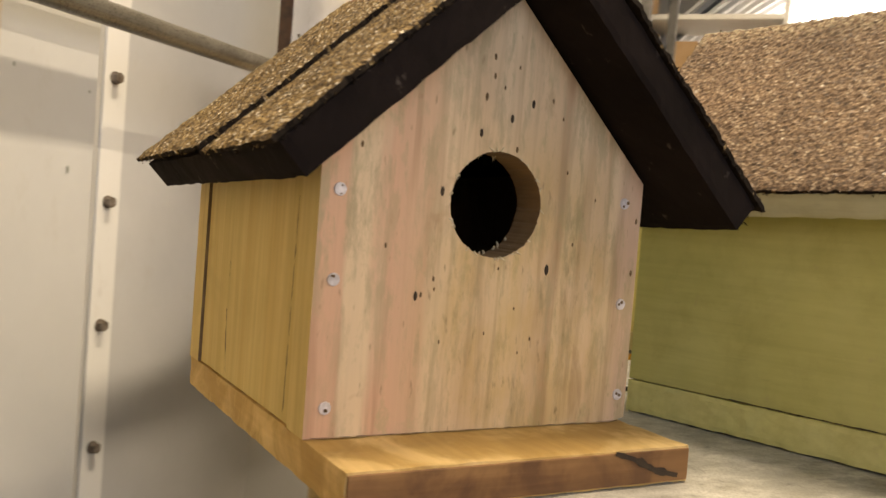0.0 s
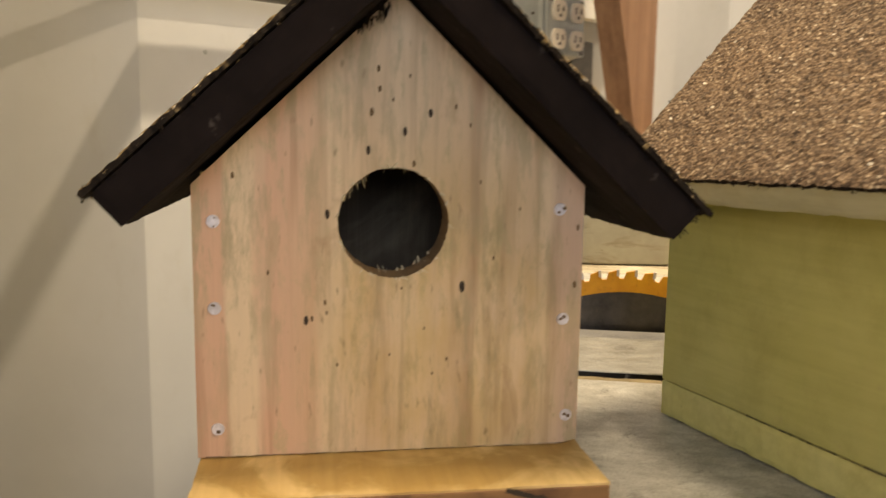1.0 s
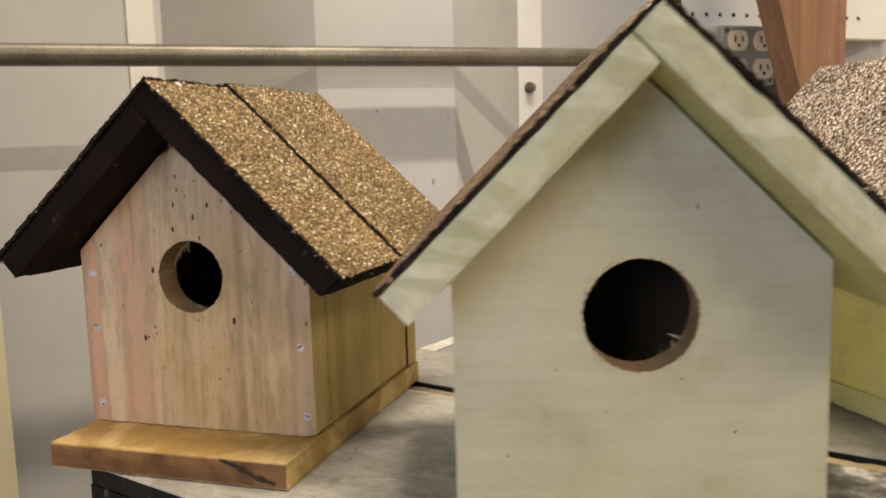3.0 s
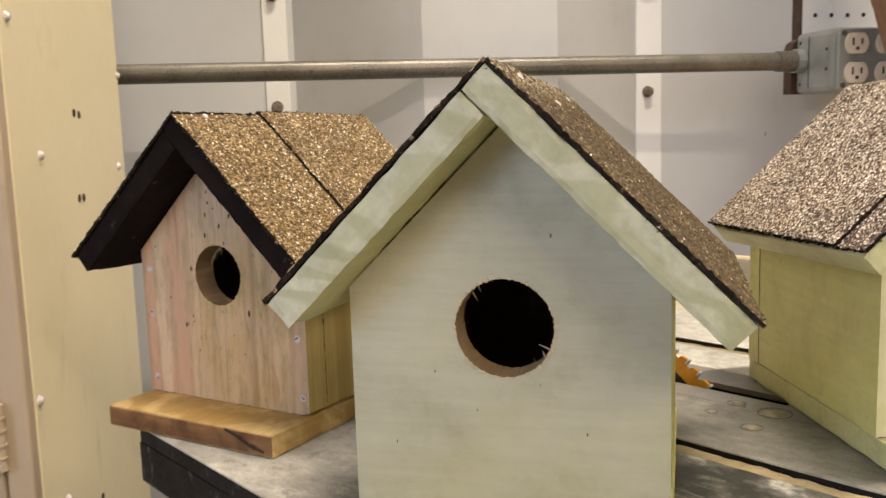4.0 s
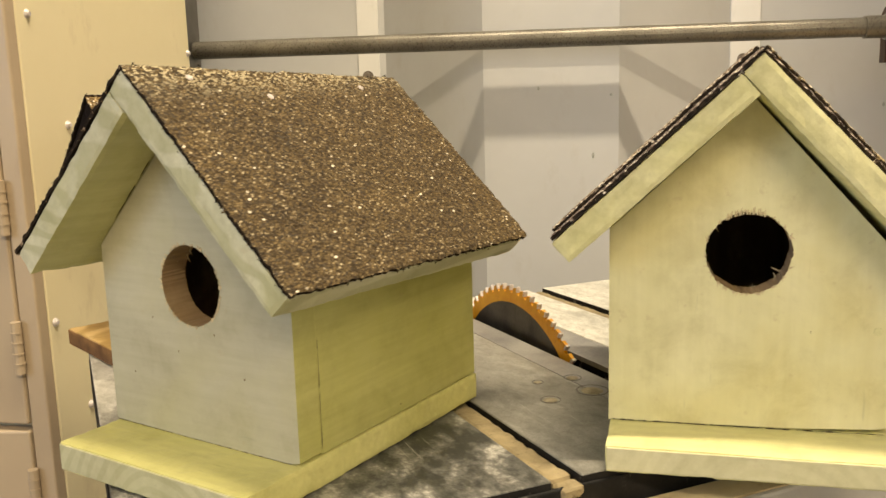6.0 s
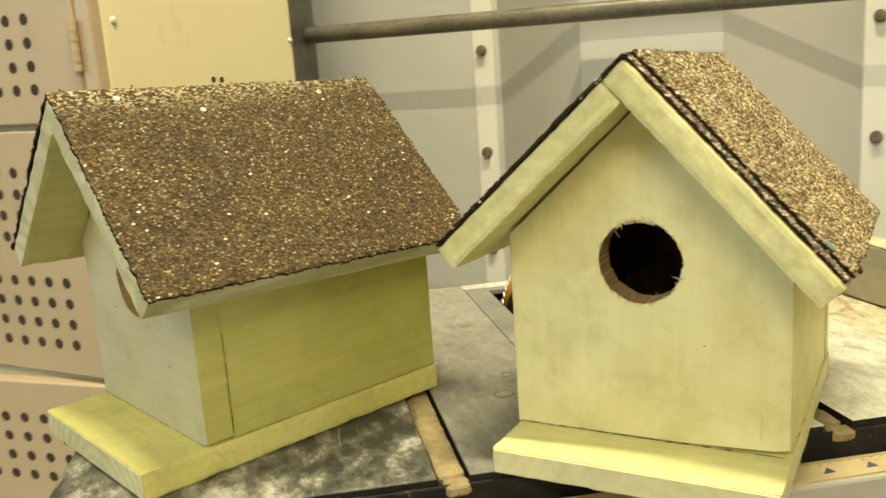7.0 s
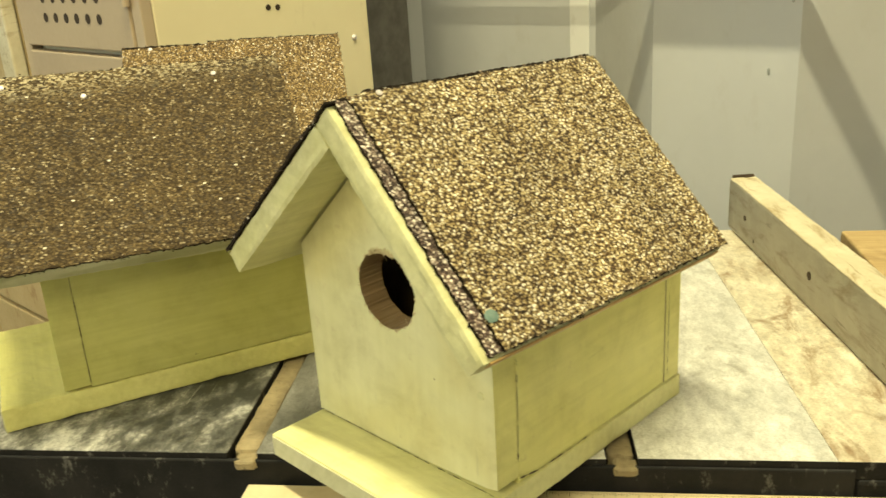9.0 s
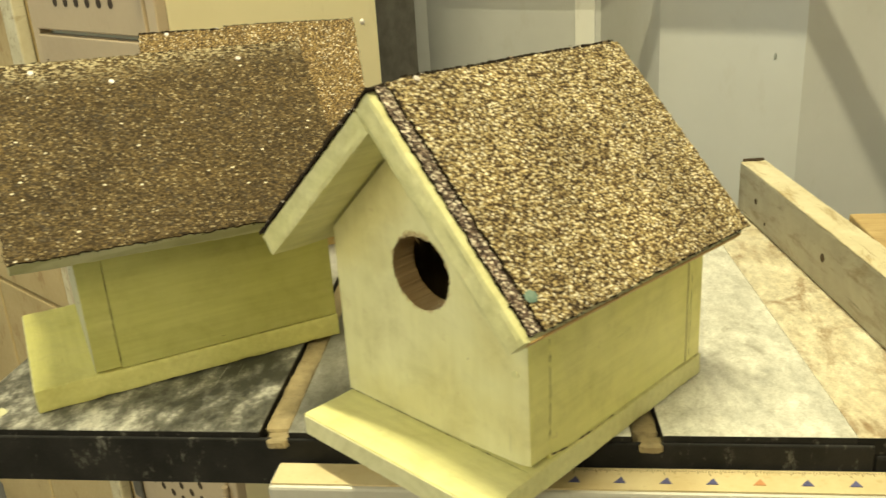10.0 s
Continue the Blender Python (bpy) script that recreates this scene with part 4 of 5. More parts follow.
for y, z, r in ((-0.046, 0.022, 0.0026), (-0.07, 0.009, 0.0014), (-0.186, 0.0235, 0.0032), (-0.33, 0.027, 0.003)):
    part("bolt_hole", rod(bmesh.new(), (-0.0004, y, z), (0.001, y, z), r, 14), DARK, fence)

for line in ([(-0.318, 0.018), (-0.324, 0.026), (-0.328, 0.019)], [(-0.333, 0.026), (-0.335, 0.017)], [(-0.30, 0.012), (-0.322, 0.0075), (-0.342, 0.011)], [(-0.352, 0.03), (-0.36, 0.02), (-0.366, 0.028)]):
    part("pencil_mark", crack(line, 0.00045, lambda u, v: (-0.0004, u, v)), DARK, fence, "thin pencil scratch")

clamp = one_block(0.5585, 0.64, -0.062, 0.0035, -0.0172, 0.002, 0.003)
bmesh.ops.transform(clamp, matrix=pose(0.533, 0.385, 0.0012, 0, 0, 7.4).inverted(), verts=clamp.verts[:])
part("clamp_head", clamp, BLACK_EDGE, fence, "dark clamp head over the rail")

bench = thing("side_bench", TABLE @ pose(0, 0, -0.86), "orange-brown plywood side table beside the saw", "bench")
part("top", one_block(0.63, 1.3, 0.002, DEPTH - 0.002, 0.832, 0.8585, 0.002), PLY, bench)
for x in (0.68, 1.22):
    for y in (0.03, 0.31):
        part("leg", one_block(x, x + 0.05, y, y + 0.05, 0.0, 0.8318, 0.002), PLY, bench)

# ---- birdhouses ----
def front_board(width, sides, ridge, lift, hole_x, hole_z, hole_r, thick, ragged):
    """A pentagon board with a drilled, slightly torn hole; its foot may lift on one side."""
    bm = bmesh.new()
    h = width / 2
    outer = [(-h, 0.0), (0.3 * h, 0.25 * lift), (0.9 * h, 0.9 * lift), (h, 0.9 * lift + 0.0016), (h, sides[1]), ridge, (-h, sides[0])]
    inner = []
    for k in range(150):
        a = 2 * math.pi * k / 150
        r = hole_r * (1 + ragged * (0.5 * random.uniform(-1, 1) + noise.noise((3 * math.cos(a), 3 * math.sin(a), width * 99))))
        inner.append((hole_x + r * math.cos(a), hole_z + r * math.sin(a)))
    edges = []
    for pts in (outer, inner):
        vs = [bm.verts.new((x, 0.0, z)) for x, z in pts]
        edges += [bm.edges.new((vs[k - 1], vs[k])) for k in range(len(vs))]
    bmesh.ops.triangle_fill(bm, edges=edges, use_beauty=True)
    got = bmesh.ops.extrude_face_region(bm, geom=bm.faces[:])
    bmesh.ops.translate(bm, vec=(0, thick, 0), verts=[v for v in got["geom"] if isinstance(v, bmesh.types.BMVert)])
    for f in bm.faces:
        c = f.calc_center_median()
        if abs(c.y - thick / 2) < 1e-4 and (c.x - hole_x) ** 2 + (c.z - hole_z) ** 2 < (hole_r * 1.2) ** 2:
            f.material_index = 1
        elif 1e-4 < c.y < thick - 1e-4:
            f.material_index = 2
        elif c.y > thick - 1e-4:
            f.material_index = 3
    return bm


def slope_pose(shift, peak, angle, sign, dip=0.0):
    """The roof plane, falling by dip degrees towards the back."""
    return Matrix.Translation((0, -0.032, peak)) @ Matrix.Rotation(-radians(dip), 4, "X") @ Matrix.Translation((0, 0.032, -peak)) @ level_slope(shift, peak, angle, sign)


def level_slope(shift, peak, angle, sign):
    """Local x runs down the slope from the inner ridge, z stands off it."""
    m = Matrix.Translation((shift, 0, peak)) @ Matrix.Rotation(radians(angle), 4, "Y")
    return m if sign > 0 else Matrix.Translation((2 * shift, 0, 0)) @ Matrix.Scale(-1, 4, (1, 0, 0)) @ m


def shingle_sheet(x0, x1, y0, y1, z, thick, m, step=0.0017):
    """A granule-covered sheet: a finely uneven top, ragged edges and a dark felt underside."""
    bm = bmesh.new()
    nx, ny = max(2, round((x1 - x0) / step)), max(2, round((y1 - y0) / step))
    grid = []
    for i in range(nx + 1):
        line = []
        for j in range(ny + 1):
            x, y = x0 + (x1 - x0) * i / nx, y0 + (y1 - y0) * j / ny
            edge = i in (0, nx) or j in (0, ny)
            w = 0.0009 * noise.noise((x * 230, y * 230, z * 40)) + random.uniform(-0.0005, 0.0005)
            if j in (0, ny):
                y += 0.9 * w
            if i in (0, nx):
                x += 0.9 * w
            lift = random.uniform(-0.0004, 0.0004) + 0.0008 * noise.noise((x * 25, y * 25, 3.0)) - (0.0005 if edge else 0)
            line.append(bm.verts.new((x, y, z + thick + lift)))
        grid.append(line)
    for i in range(nx):
        for j in range(ny):
            bm.faces.new((grid[i][j], grid[i + 1][j], grid[i + 1][j + 1], grid[i][j + 1]))
    rim = [grid[i][0] for i in range(nx + 1)] + [grid[nx][j] for j in range(1, ny + 1)] + [grid[i][ny] for i in range(nx - 1, -1, -1)] + [grid[0][j] for j in range(ny - 1, 0, -1)]
    low = [bm.verts.new((v.co.x, v.co.y, z)) for v in rim]
    for k in range(len(rim)):
        bm.faces.new((rim[k - 1], rim[k], low[k], low[k - 1])).material_index = 1 if random.random() < 0.96 else 0
    bm.faces.new(low[::-1]).material_index = 1
    for v in rim:
        for k in range(2):
            if random.random() < 0.6:
                c = v.co + Vector((random.uniform(-0.0008, 0.0008), random.uniform(-0.0008, 0.0008), -random.uniform(0.0, thick * 1.05)))
                r = random.uniform(0.0003, 0.0009)
                q = [bm.verts.new(c + Vector([random.uniform(-r, r) for _ in range(3)])) for _ in range(4)]
                for tri in ((0, 1, 2), (0, 2, 3), (0, 3, 1), (1, 3, 2)):
                    bm.faces.new([q[a] for a in tri]).material_index = 1 if random.random() < 0.75 else 0
    bmesh.ops.transform(bm, matrix=m, verts=bm.verts[:])
    return bm


def birdhouse(m, label, p):
    """m: the middle of the front board's foot, on top of the base. Built with x to the right, y to the back."""
    w, t, th = p["width"], 0.0155, p["base"]
    ob = thing("birdhouse", m @ pose(0, 0, -th), label, "birdhouse", "birdhouses on the saw table")
    up = pose(0, 0, th)
    peak, shift, dip = p["peak"], p["shift"], p.get("dip", 0.0)
    slopes, runs = {-1: p["slopes"][0], 1: p["slopes"][1]}, {-1: p["runs"][0], 1: p["runs"][1]}
    tans = {s: math.tan(radians(slopes[s])) for s in slopes}

    def under(x, y):
        """The height of the roof's underside."""
        s = 1 if x > shift else -1
        return peak - abs(x - shift) * tans[s] - (y + 0.032) * math.tan(radians(dip))

    def put(name, bm, mat, label="", parent=ob):
        bmesh.ops.transform(bm, matrix=up, verts=bm.verts[:])
        return part(name, bm, mat, parent, label)

    base = put("base_board", rough_block(p["foot"][0], p["foot"][1], p["foot"][2], p["depth"], -th, -0.0003, 0.0032, p["rough"] * 0.8), p["base_mat"], p["base_label"])
    if p.get("edge_mat"):
        put("bark_edge" if p["edge_mat"] is BARK_EDGE else "end_face", one_block(p["foot"][0] + 0.0007, p["foot"][1] - 0.0005, p["foot"][2] - 0.0006, p["foot"][2] + 0.0003, -th + 0.001, -0.0012, 0.0004), p["edge_mat"], p["edge_label"], base)
    sides = [under(-w / 2, 0.0) - p["drop"][0], under(w / 2, 0.0) - p["drop"][1]]
    put("front_board", front_board(w, sides, (shift, under(shift, 0.0) - 0.0015), p.get("lift", 0.0), p["hole"][0], p["hole"][1], p["hole"][2], t, p.get("ragged", 0.018)), [p["front_mat"], HOLE_WOOD, p["side_mat"], INSIDE_SHADE], p["front_label"])
    y0 = p["depth"] - t - 0.001
    lap = p.get("lap", 0.0)
    back = [(x, z) for x, z in ((-w / 2 + lap, 0.0), (w / 2 - lap, 0.0), (w / 2 - lap, under(w / 2 - lap, y0)), (shift, under(shift, y0)), (-w / 2 + lap, under(-w / 2 + lap, y0)))]
    bm = prism(bmesh.new(), back, y0, p["depth"] - 0.001)
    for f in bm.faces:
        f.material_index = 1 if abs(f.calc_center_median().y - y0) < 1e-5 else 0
    put("back_board", bm, [p["side_mat"], INSIDE_SHADE])
    for s in (-1, 1):
        x0, x1 = sorted((s * (w / 2 - p["inset"]), s * (w / 2 - p["inset"] - t)))
        bm = one_block(x0, x1, t + p["seam"], p["depth"] - 0.001 if lap else y0 - p["seam"], 0.0002, 0.06, 0.0004)
        for v in bm.verts:
            if v.co.z > 0.03:
                v.co.z = under(s * w / 2, v.co.y) + 0.0004
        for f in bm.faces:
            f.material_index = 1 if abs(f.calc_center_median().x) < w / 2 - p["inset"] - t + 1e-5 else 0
        put("side_board", bm, [p["side_mat"], INSIDE_SHADE])
    if p["edge_mat"] is BARK_EDGE:
        put("split", crack([(0.033, -0.0012), (0.041, -0.0035), (0.052, -0.0085), (0.064, -0.0112)], 0.0026, lambda u, v: (u, p["foot"][2] - 0.0011, v), 0.4), DARK, "dark resin split in the edge", base)
    # roof boards: the right one lies over the left one at the ridge
    bt = p["board"]
    for s in (1, -1):
        length = runs[s] / math.cos(radians(slopes[s]))
        sm = slope_pose(shift, peak, slopes[s], s, dip)
        bm = rough_block(-bt if s > 0 else 0.0, length, -p["over"], p["back"], 0.0, bt, 0.0035, p["rough"], sm)
        bm.normal_update()
        outward = sm.to_3x3() @ Vector((0, 0, 1))
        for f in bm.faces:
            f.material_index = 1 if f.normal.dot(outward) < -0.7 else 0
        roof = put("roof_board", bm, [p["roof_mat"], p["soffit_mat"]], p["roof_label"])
        if s > 0 and p.get("raw_eave"):
            put("eave_edge", one_block(length - 0.0003, length + 0.0006, -p["over"] + 0.004, p["back"] - 0.002, bt * 0.62, bt - 0.0003, 0.0002, sm), RAW_EAVE, "bare orange-brown wood edge", roof)
        for y0, y1, lift, cut, skin in p["sheets"]:
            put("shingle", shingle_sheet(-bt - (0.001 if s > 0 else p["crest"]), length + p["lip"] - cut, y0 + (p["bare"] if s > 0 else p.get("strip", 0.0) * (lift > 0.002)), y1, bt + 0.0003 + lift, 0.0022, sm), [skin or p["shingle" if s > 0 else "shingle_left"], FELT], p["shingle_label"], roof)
    if p.get("shag"):
        bm = bmesh.new()
        for s in (1, -1):
            sm, length = slope_pose(shift, peak, slopes[s], s, dip), runs[s] / math.cos(radians(slopes[s]))
            for k in range(p["shag"]):
                if k % 3 or s < 0:
                    at = Vector((random.uniform(-bt, length), -p["over"] - 0.0008, bt + random.uniform(-0.0006, 0.0022)))
                    way, far = Vector((random.uniform(-0.6, 0.6), -1, random.uniform(-0.4, 0.9))), random.uniform(0.0004, 0.0016)
                else:
                    at = Vector((length + 0.0004, -p["over"] + abs(random.gauss(0, 0.012)), random.uniform(0.2 * bt, bt + 0.002)))
                    way, far = Vector((1, random.uniform(-0.8, 0.2), random.uniform(-0.7, 0.3))), random.uniform(0.0008, 0.0026)
                at, way = sm @ at, (sm.to_3x3() @ way).normalized()
                rod(bm, at - way * 0.0008, at + way * far, random.uniform(0.0003, 0.0006), 4, 0.0001)
        for k in range(26):
            x = random.uniform(-0.0125, -0.002)
            at = Vector((x, -0.0006, 0.1505 + 0.5 * x + random.uniform(-0.001, 0.002)))
            rod(bm, at + Vector((0, 0.0006, 0.002)), at + Vector((random.uniform(-0.001, 0.001), -0.0006, -random.uniform(0.0003, 0.0024))), 0.0005, 4, 0.0001)
        tagged(put("felt_fringe", bm, FELT, "frayed black felt bristles"), kind="stuff")
    # splinters at the torn rim of the hole
    bm = bmesh.new()
    hx, hz, hr = p["hole"]
    for k in range(p["fibres"]):
        a = random.choice((random.uniform(1.7, 2.7), random.uniform(-1.5, -0.6), random.uniform(1.2, 1.9), random.uniform(-2.2, -1.2)))
        c = Vector((hx + hr * math.cos(a), t * random.uniform(0.5, 0.98), hz + hr * math.sin(a)))
        inward = Vector((random.uniform(-0.5, 0.5), random.uniform(-0.2, 0.5), -math.copysign(1.0, math.sin(a)))).normalized()
        rod(bm, c - inward * 0.001, c + inward * random.uniform(0.0004, 0.0026), 0.00025, 4, 0.00006)
    for a, length, dx, dz in p.get("tufts", ()):
        c = Vector((hx + hr * math.cos(a), t * 0.9, hz + hr * math.sin(a)))
        tip_at = c + Vector((dx, -0.004, dz)) * length
        rod(bm, c, c.lerp(tip_at, 0.5) + Vector((0, -0.0006, 0.0004)), 0.00055, 5, 0.0004)
        rod(bm, c.lerp(tip_at, 0.5) + Vector((0, -0.0006, 0.0004)), tip_at, 0.0004, 5, 0.00008)
    for k in range(p.get("tears", 0)):
        x = hx - 0.011 + 0.019 * k / p["tears"] + random.uniform(-0.0005, 0.0005)
        z = hz + math.sqrt(max(0.0, hr * hr - (x - hx) ** 2))
        rod(bm, (x, -0.0001, z - 0.001), (x + 0.0004, -0.0004, z + random.uniform(0.001, 0.0035)), 0.0005, 5, 0.0001)
    for k in range(p.get("fuzz", 0)):
        a = random.uniform(0, 6.2832)
        r0, far, turn = hr * 1.0, random.uniform(0.0006, 0.0022), random.uniform(-0.12, 0.12)
        p0 = (hx + r0 * math.cos(a), -0.0001, hz + r0 * math.sin(a))
        p1 = (hx + (r0 + far) * math.cos(a + turn), -random.uniform(0.0001, 0.0006), hz + (r0 + far) * math.sin(a + turn))
        rod(bm, p0, p1, random.uniform(0.0003, 0.0007), 5, 0.0001)
    tagged(put("splinters", bm, FIBRE, "pale torn wood fibres"), kind="stuff")
    for x, z, r in p["specks"]:
        bm = bmesh.new()
        bmesh.ops.create_uvsphere(bm, u_segments=8, v_segments=6, radius=1.0)
        for v in bm.verts:
            v.co = Vector((x + v.co.x * r * 0.6, v.co.y * 0.00035, z + v.co.z * r * 1.3))
        put("pin_hole", bm, PIN if r < 0.0012 else DARK, "dark pin hole")
    for s, line, wide in p.get("cracks", ()):
        x = s * (w / 2 + 0.0007)
        put("gap", crack(line, wide, lambda u, v: (x, u, v)), DARK, "dark open joint")
    for line, wide in p.get("front_cracks", ()):
        put("gap", crack(line, wide, lambda u, v: (u, -0.0004, v)), DARK, "dark open joint")
    for s, along, y in p.get("roof_nails", ()):
        q = slope_pose(shift, peak, slopes[s], s, dip) @ Vector((along, y, bt + 0.0028 + p.get("nail_lift", 0)))
        up_n = (slope_pose(shift, peak, slopes[s], s).to_3x3() @ Vector((0, 0, 1))).normalized()
        put("roofing_nail", rod(bmesh.new(), q, q + up_n * 0.0005, 0.0019, 10, 0.0014), ZINC, "shiny roofing nail head")
    for x, z, length, lean in p.get("flakes", ()):
        put("flake", prism(bmesh.new(), [(x, z), (x + lean, z - length), (x + lean + 0.0012, z - length * 0.7), (x + 0.0015, z + 0.001)], -p["over"] - 0.0015, -p["over"] - 0.0003), FIBRE, "pale torn splinter")
    for x, z in p["nails"]:
        bm = bmesh.new()
        rod(bm, (x, 0.0005, z), (x, -0.0004, z), 0.0024, 14, 0.0021)
        head = put("nail_head", bm, p.get("nail_mat", ZINC), "small round nail head")
        if "nail_mat" not in p:
            bm = bmesh.new()
            for k in range(2):
                a, q = random.uniform(0, 6.28), random.uniform(0.0006, 0.0016)
                rod(bm, (x + q * math.cos(a), -0.0003, z + q * math.sin(a)), (x + q * math.cos(a), -0.00055, z + q * math.sin(a)), random.uniform(0.0003, 0.0007), 7)
            put("rust_pits", bm, PIN, "brown rust pits", head)
    return ob


HA = pose(0.3897, -0.0589, 0.8739, 0, 0, -70.0)
HB = pose(0.4, -0.3028, 0.8765, 0, 0, -55.0)
HC = pose(0.6608, -0.4049, 0.8743, 0, 0, -36.3)

plain = dict(width=0.1335, base=0.0137, depth=0.155, peak=0.1594, slopes=(42.4, 43.5), runs=(0.0839, 0.0861), shift=0.0012, dip=1.4, drop=(0.003, 0.003), foot=(-0.0663, 0.0681, -0.035), hole=(-0.0001, 0.0806, 0.0188), inset=0.0012, seam=0.0006, board=0.0134,
             over=0.0286, back=0.1565, lip=0.0022, bare=0.0, sheets=[(-0.0300, 0.0462, 0.0, 0.0, None), (0.0428, 0.158, 0.0024, 0.0, None)], shag=90, crest=0.0016, fibres=16, fuzz=24, tufts=[(2.05 + 0.06 * k, 0.002 + 0.0008 * ((k * 7) % 5), 0.45 - 0.05 * k, -0.9) for k in range(13)] + [(-0.75 - 0.17 * k - 0.06 * (k % 2), 0.0012 + 0.0007 * ((k * 3) % 4), -0.5 + 0.3 * (k % 3), 0.7) for k in range(5)], rough=0.0004,
             base_mat=RAW_BASE, edge_mat=BARK_EDGE, front_mat=RAW_FRONT, side_mat=RAW_SIDE, roof_mat=BLACK_BOARD, soffit_mat=BLACK_BOARD, shingle=SHINGLE_TAN, shingle_left=SHINGLE_TAN,
             base_label="yellow pine base board", edge_label="rough brown sawn edge with a dark split", front_label="unpainted striped pine front with a round hole", roof_label="black painted roof board", shingle_label="tan granule shingle",
             specks=[(-0.0298, 0.0474, 0.0013), (-0.0233, 0.0535, 0.0008), (-0.0423, 0.0641, 0.0007), (0.0027, 0.058, 0.0005), (0.0187, 0.0327, 0.0006), (-0.0193, 0.0316, 0.0006), (0.0347, 0.0682, 0.0006), (0.0297, 0.0946, 0.0006), (0.0437, 0.0854, 0.0005), (0.0137, 0.0276, 0.0005), (-0.0053, 0.1321, 0.0009), (-0.0049, 0.1255, 0.0009), (-0.0076, 0.1179, 0.0011), (0.0122, 0.1177, 0.0012), (0.0036, 0.1115, 0.0012), (-0.0087, 0.1052, 0.0012), (0.0067, 0.1008, 0.0009), (-0.0004, 0.122, 0.0006), (0.0052, 0.1298, 0.0006), (0.0208, 0.1199, 0.0007), (0.0259, 0.1139, 0.0006), (-0.0224, 0.0837, 0.0013), (0.0238, 0.0583, 0.0016), (0.0647, 0.0788, 0.0009), (0.0642, 0.0585, 0.001), (-0.0533, 0.0966, 0.0009), (-0.0228, 0.0499, 0.0006), (-0.0278, 0.0479, 0.0008), (-0.0013, 0.0347, 0.0005), (0.0107, 0.0438, 0.0005)],
             roof_nails=[(1, -0.0118, 0.079), (1, 0.0075, 0.054), (1, -0.0095, 0.1315), (1, -0.0105, -0.0066)],
             cracks=[(-1, [(0.0945, 0.03), (0.093, 0.016), (0.0905, 0.003)], 0.0011), (-1, [(0.0935, 0.05), (0.0935, 0.042)], 0.0006), (-1, [(0.0185, 0.004), (0.0175, 0.04), (0.0165, 0.08)], 0.0007), (1, [(0.0165, 0.004), (0.0165, 0.08)], 0.0006)], front_cracks=[([(-0.064, 0.0003), (0.0, 0.0002), (0.065, 0.0004)], 0.0002)],
             nails=[(-0.0599, 0.0814), (-0.06, 0.0521), (-0.0598, 0.01), (0.058, 0.0852), (0.0603, 0.0462), (0.0625, 0.0107)])
first_house = birdhouse(HA, "unpainted pine birdhouse with a black shingled roof", plain)

green = dict(plain, shag=0, fuzz=70, crest=0.001, lap=0.017, width=0.134, base=0.016, depth=0.163, peak=0.1679, slopes=(45.0, 44.7), runs=(0.0816, 0.0861), shift=0.0016, dip=1.85, drop=(0.0006, 0.002), foot=(-0.0663, 0.0676, -0.037), hole=(0.0003, 0.0814, 0.0207), board=0.0137, over=0.0315, back=0.175, lip=0.0003, rough=0.00042, tufts=[(-0.62, 0.006, -0.8, 0.35), (-0.8, 0.003, -0.3, 0.8), (2.3, 0.004, 0.3, -0.8), (2.5, 0.005, 0.5, -0.8)],
             sheets=[(-0.0318, 0.1765, 0.0, 0.0, None)], base_mat=PALE_BASE, edge_mat=PALE_END, inset=0.0002, seam=0.00025, edge_label="pale end grain with growth rings", front_mat=PALE_FRONT_COOL, side_mat=PALE_SIDE, roof_mat=PALE_TRIM, soffit_mat=PALE_SOFFIT, shingle=SHINGLE_BROWN, shingle_left=SHINGLE_BROWN_LIT,
             base_label="pale yellow painted base board", front_label="pale painted front with a round hole, cool daylight greyed into its colour", roof_label="pale painted roof board", shingle_label="dark brown granule shingle", nails=[], specks=[(0.02, 0.12, 0.0007), (-0.012, 0.046, 0.0004), (-0.03, 0.062, 0.0005), (0.034, 0.038, 0.0006), (0.015, 0.058, 0.0004), (-0.048, 0.03, 0.0005)],
             cracks=[(1, [(0.0158, 0.06), (0.0157, 0.03), (0.0157, 0.002)], 0.0005), (1, [(0.081, 0.0052), (0.085, 0.0058)], 0.0006), (-1, [(0.02, 0.0004), (0.08, 0.0002), (0.11, 0.0005)], 0.0006)],
             front_cracks=[([(-0.066, 0.0003), (0.0, 0.0001), (0.067, 0.0003)], 0.0003), ([(-0.055, 0.1105), (-0.046, 0.119), (-0.034, 0.131), (-0.02, 0.145)], 0.0008)], roof_nails=[(1, -0.0066, 0.002), (1, -0.0035, 0.131), (1, 0.0054, 0.0475)])
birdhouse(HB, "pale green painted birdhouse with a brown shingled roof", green)

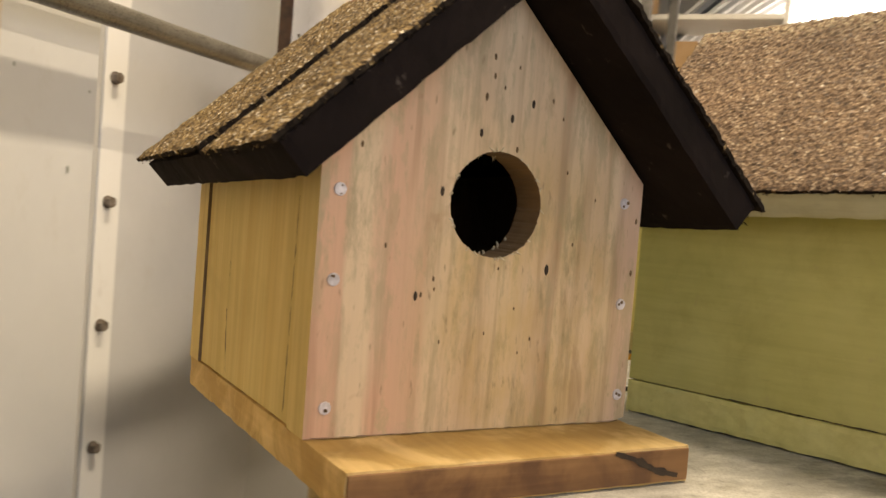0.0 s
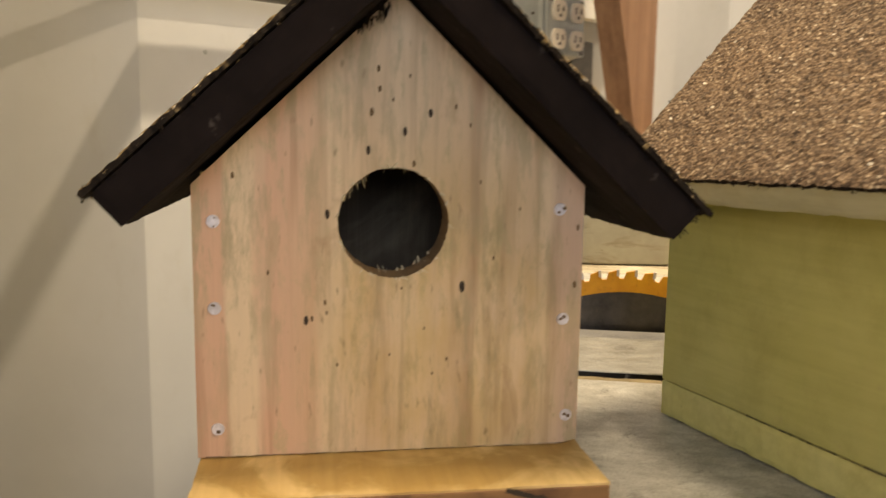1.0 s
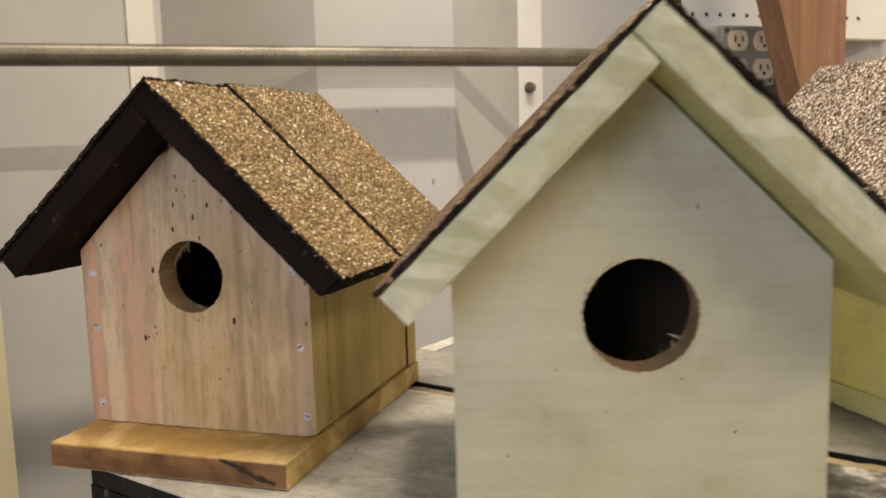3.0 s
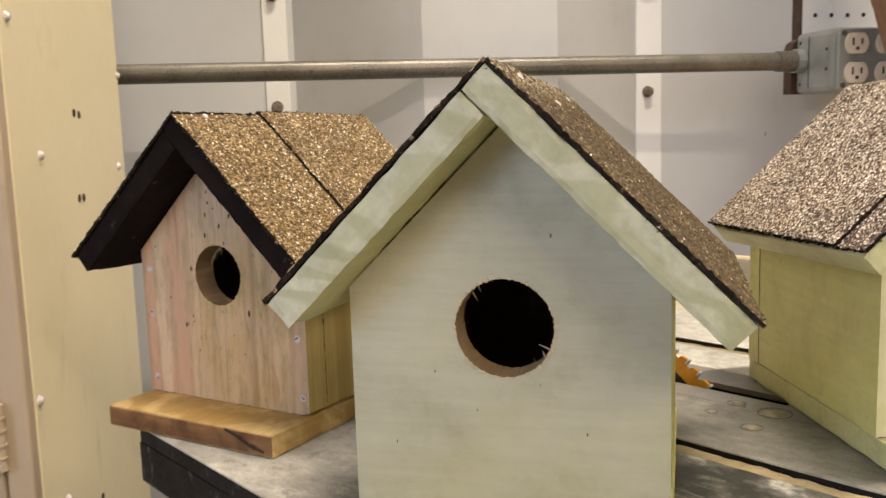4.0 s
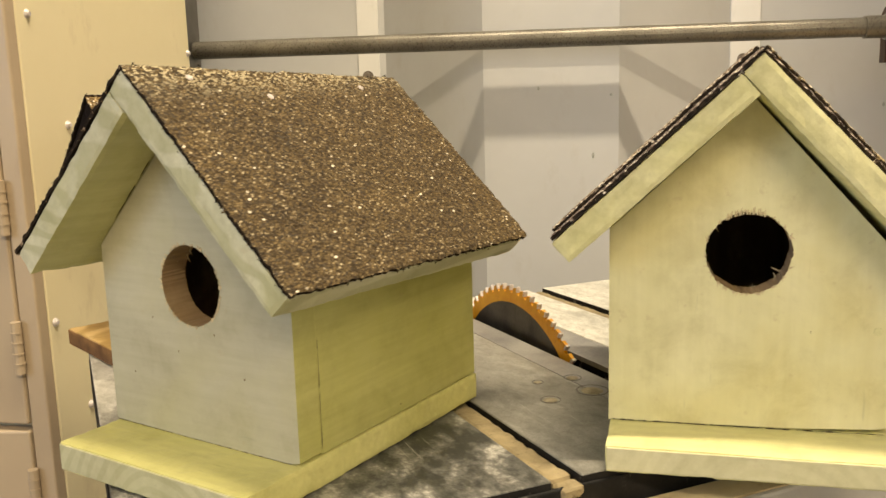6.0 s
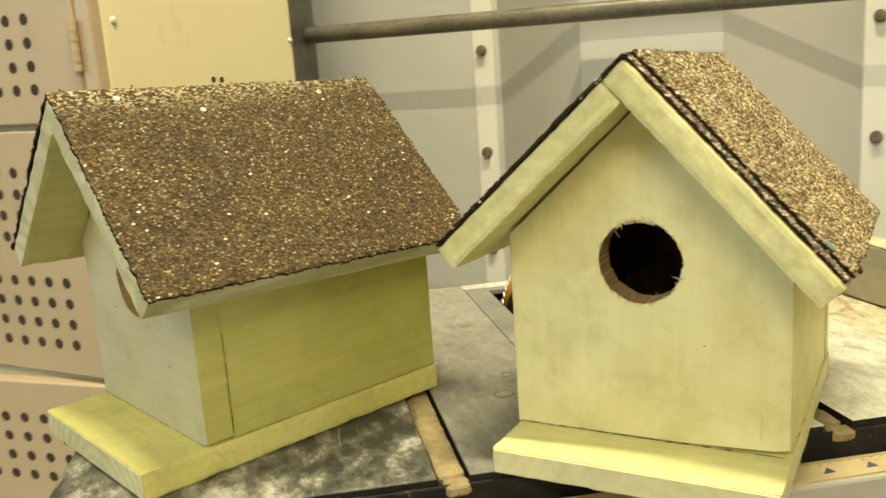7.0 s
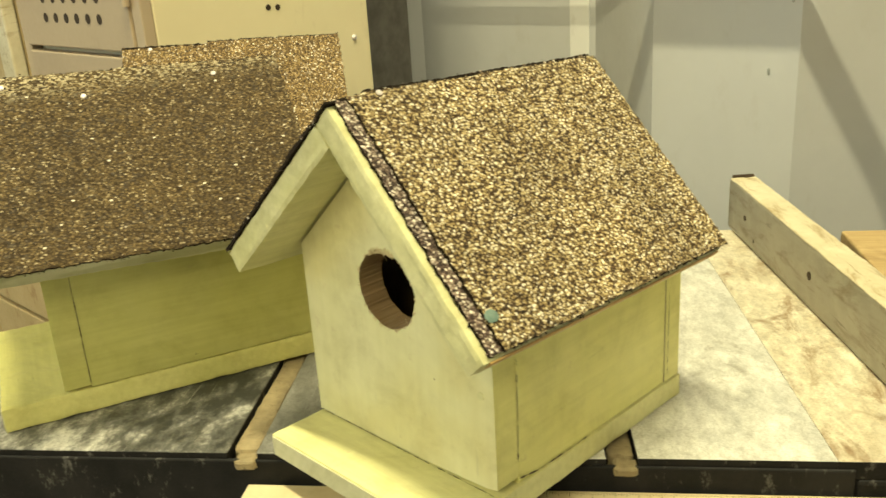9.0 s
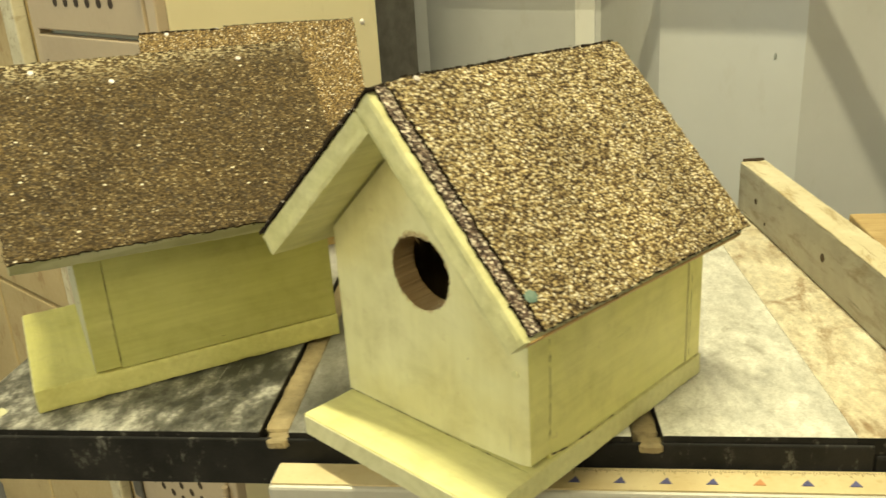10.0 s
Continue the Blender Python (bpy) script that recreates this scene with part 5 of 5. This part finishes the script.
cream = dict(green, crest=0.0016, fuzz=40, lap=0.0, width=0.1384, base=0.0141, depth=0.165, peak=0.1705, slopes=(42.4, 46.5), runs=(0.0876, 0.083), shift=0.0006, board=0.0135, dip=2.3, drop=(0.0025, 0.0065), lift=0.0032, foot=(-0.0686, 0.0705, -0.0357), hole=(-0.0006, 0.0917, 0.0206), over=0.0275, back=0.1665, raw_eave=True, base_mat=CREAM_BASE, ragged=0.03, roof_mat=CREAM_TRIM, soffit_mat=CREAM_TRIM, edge_mat=CREAM_END,
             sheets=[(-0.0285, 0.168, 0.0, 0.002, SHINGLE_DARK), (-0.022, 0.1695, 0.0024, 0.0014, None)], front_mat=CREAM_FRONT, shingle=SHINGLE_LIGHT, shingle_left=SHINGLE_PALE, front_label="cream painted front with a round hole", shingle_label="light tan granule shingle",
             nails=[(0.061, 0.0534)], side_mat=CREAM_SIDE, tears=16, bare=0.005, strip=0.018, nail_lift=0.0018, nail_mat=CREAM_TRIM, specks=[(0.03, 0.052, 0.0004)], roof_nails=[(1, -0.013, 0.001)], flakes=[(0.0868, 0.0882, 0.004, -0.007)],
             cracks=[(1, [(0.0135, 0.0042), (0.03, 0.0012), (0.06, 0.0004), (0.075, 0.0008)], 0.0008), (1, [(0.0158, 0.078), (0.0155, 0.04), (0.0145, 0.012)], 0.0006), (1, [(0.1512, 0.075), (0.1508, 0.04), (0.1503, 0.003)], 0.0005)],
             front_cracks=[([(-0.068, 0.0004), (0.0, 0.0002), (0.068, 0.0005)], 0.0005)])
third_house = birdhouse(HC, "pale yellow painted birdhouse with a tan shingled roof", cream)


tar = bmesh.new()
bmesh.ops.create_icosphere(tar, subdivisions=4, radius=1.0)
for v in tar.verts:
    k = 1 + 0.35 * noise.noise(v.co * 3.1) + 0.2 * noise.noise(v.co * 9)
    v.co = Vector((-0.0078 + 0.0045 * k * v.co.x, -0.0002 + 0.0022 * k * v.co.y, 0.155 + 0.005 * k * v.co.z))
bmesh.ops.transform(tar, matrix=pose(0, 0, plain["base"]), verts=tar.verts[:])
part("tar_blob", tar, FELT, first_house, "black tar smear below the ridge")
TEAL = steel("teal_paint", (0.12, 0.2, 0.17), (0.2, 0.28, 0.24), 0.6, 0.0, 300)
spot = bmesh.new()
q = pose(0, 0, cream["base"]) @ slope_pose(cream["shift"], cream["peak"], cream["slopes"][1], 1, cream["dip"]) @ pose(0.104, -0.014, cream["board"] + 0.0052)
bmesh.ops.create_icosphere(spot, subdivisions=2, radius=1.0)
for v in spot.verts:
    v.co = q @ Vector((0.0032 * v.co.x * (1 + 0.3 * noise.noise(v.co * 2)), 0.004 * v.co.y, 0.0006 * v.co.z))
part("paint_spot", spot, TEAL, third_house, "teal paint spot on the shingle")
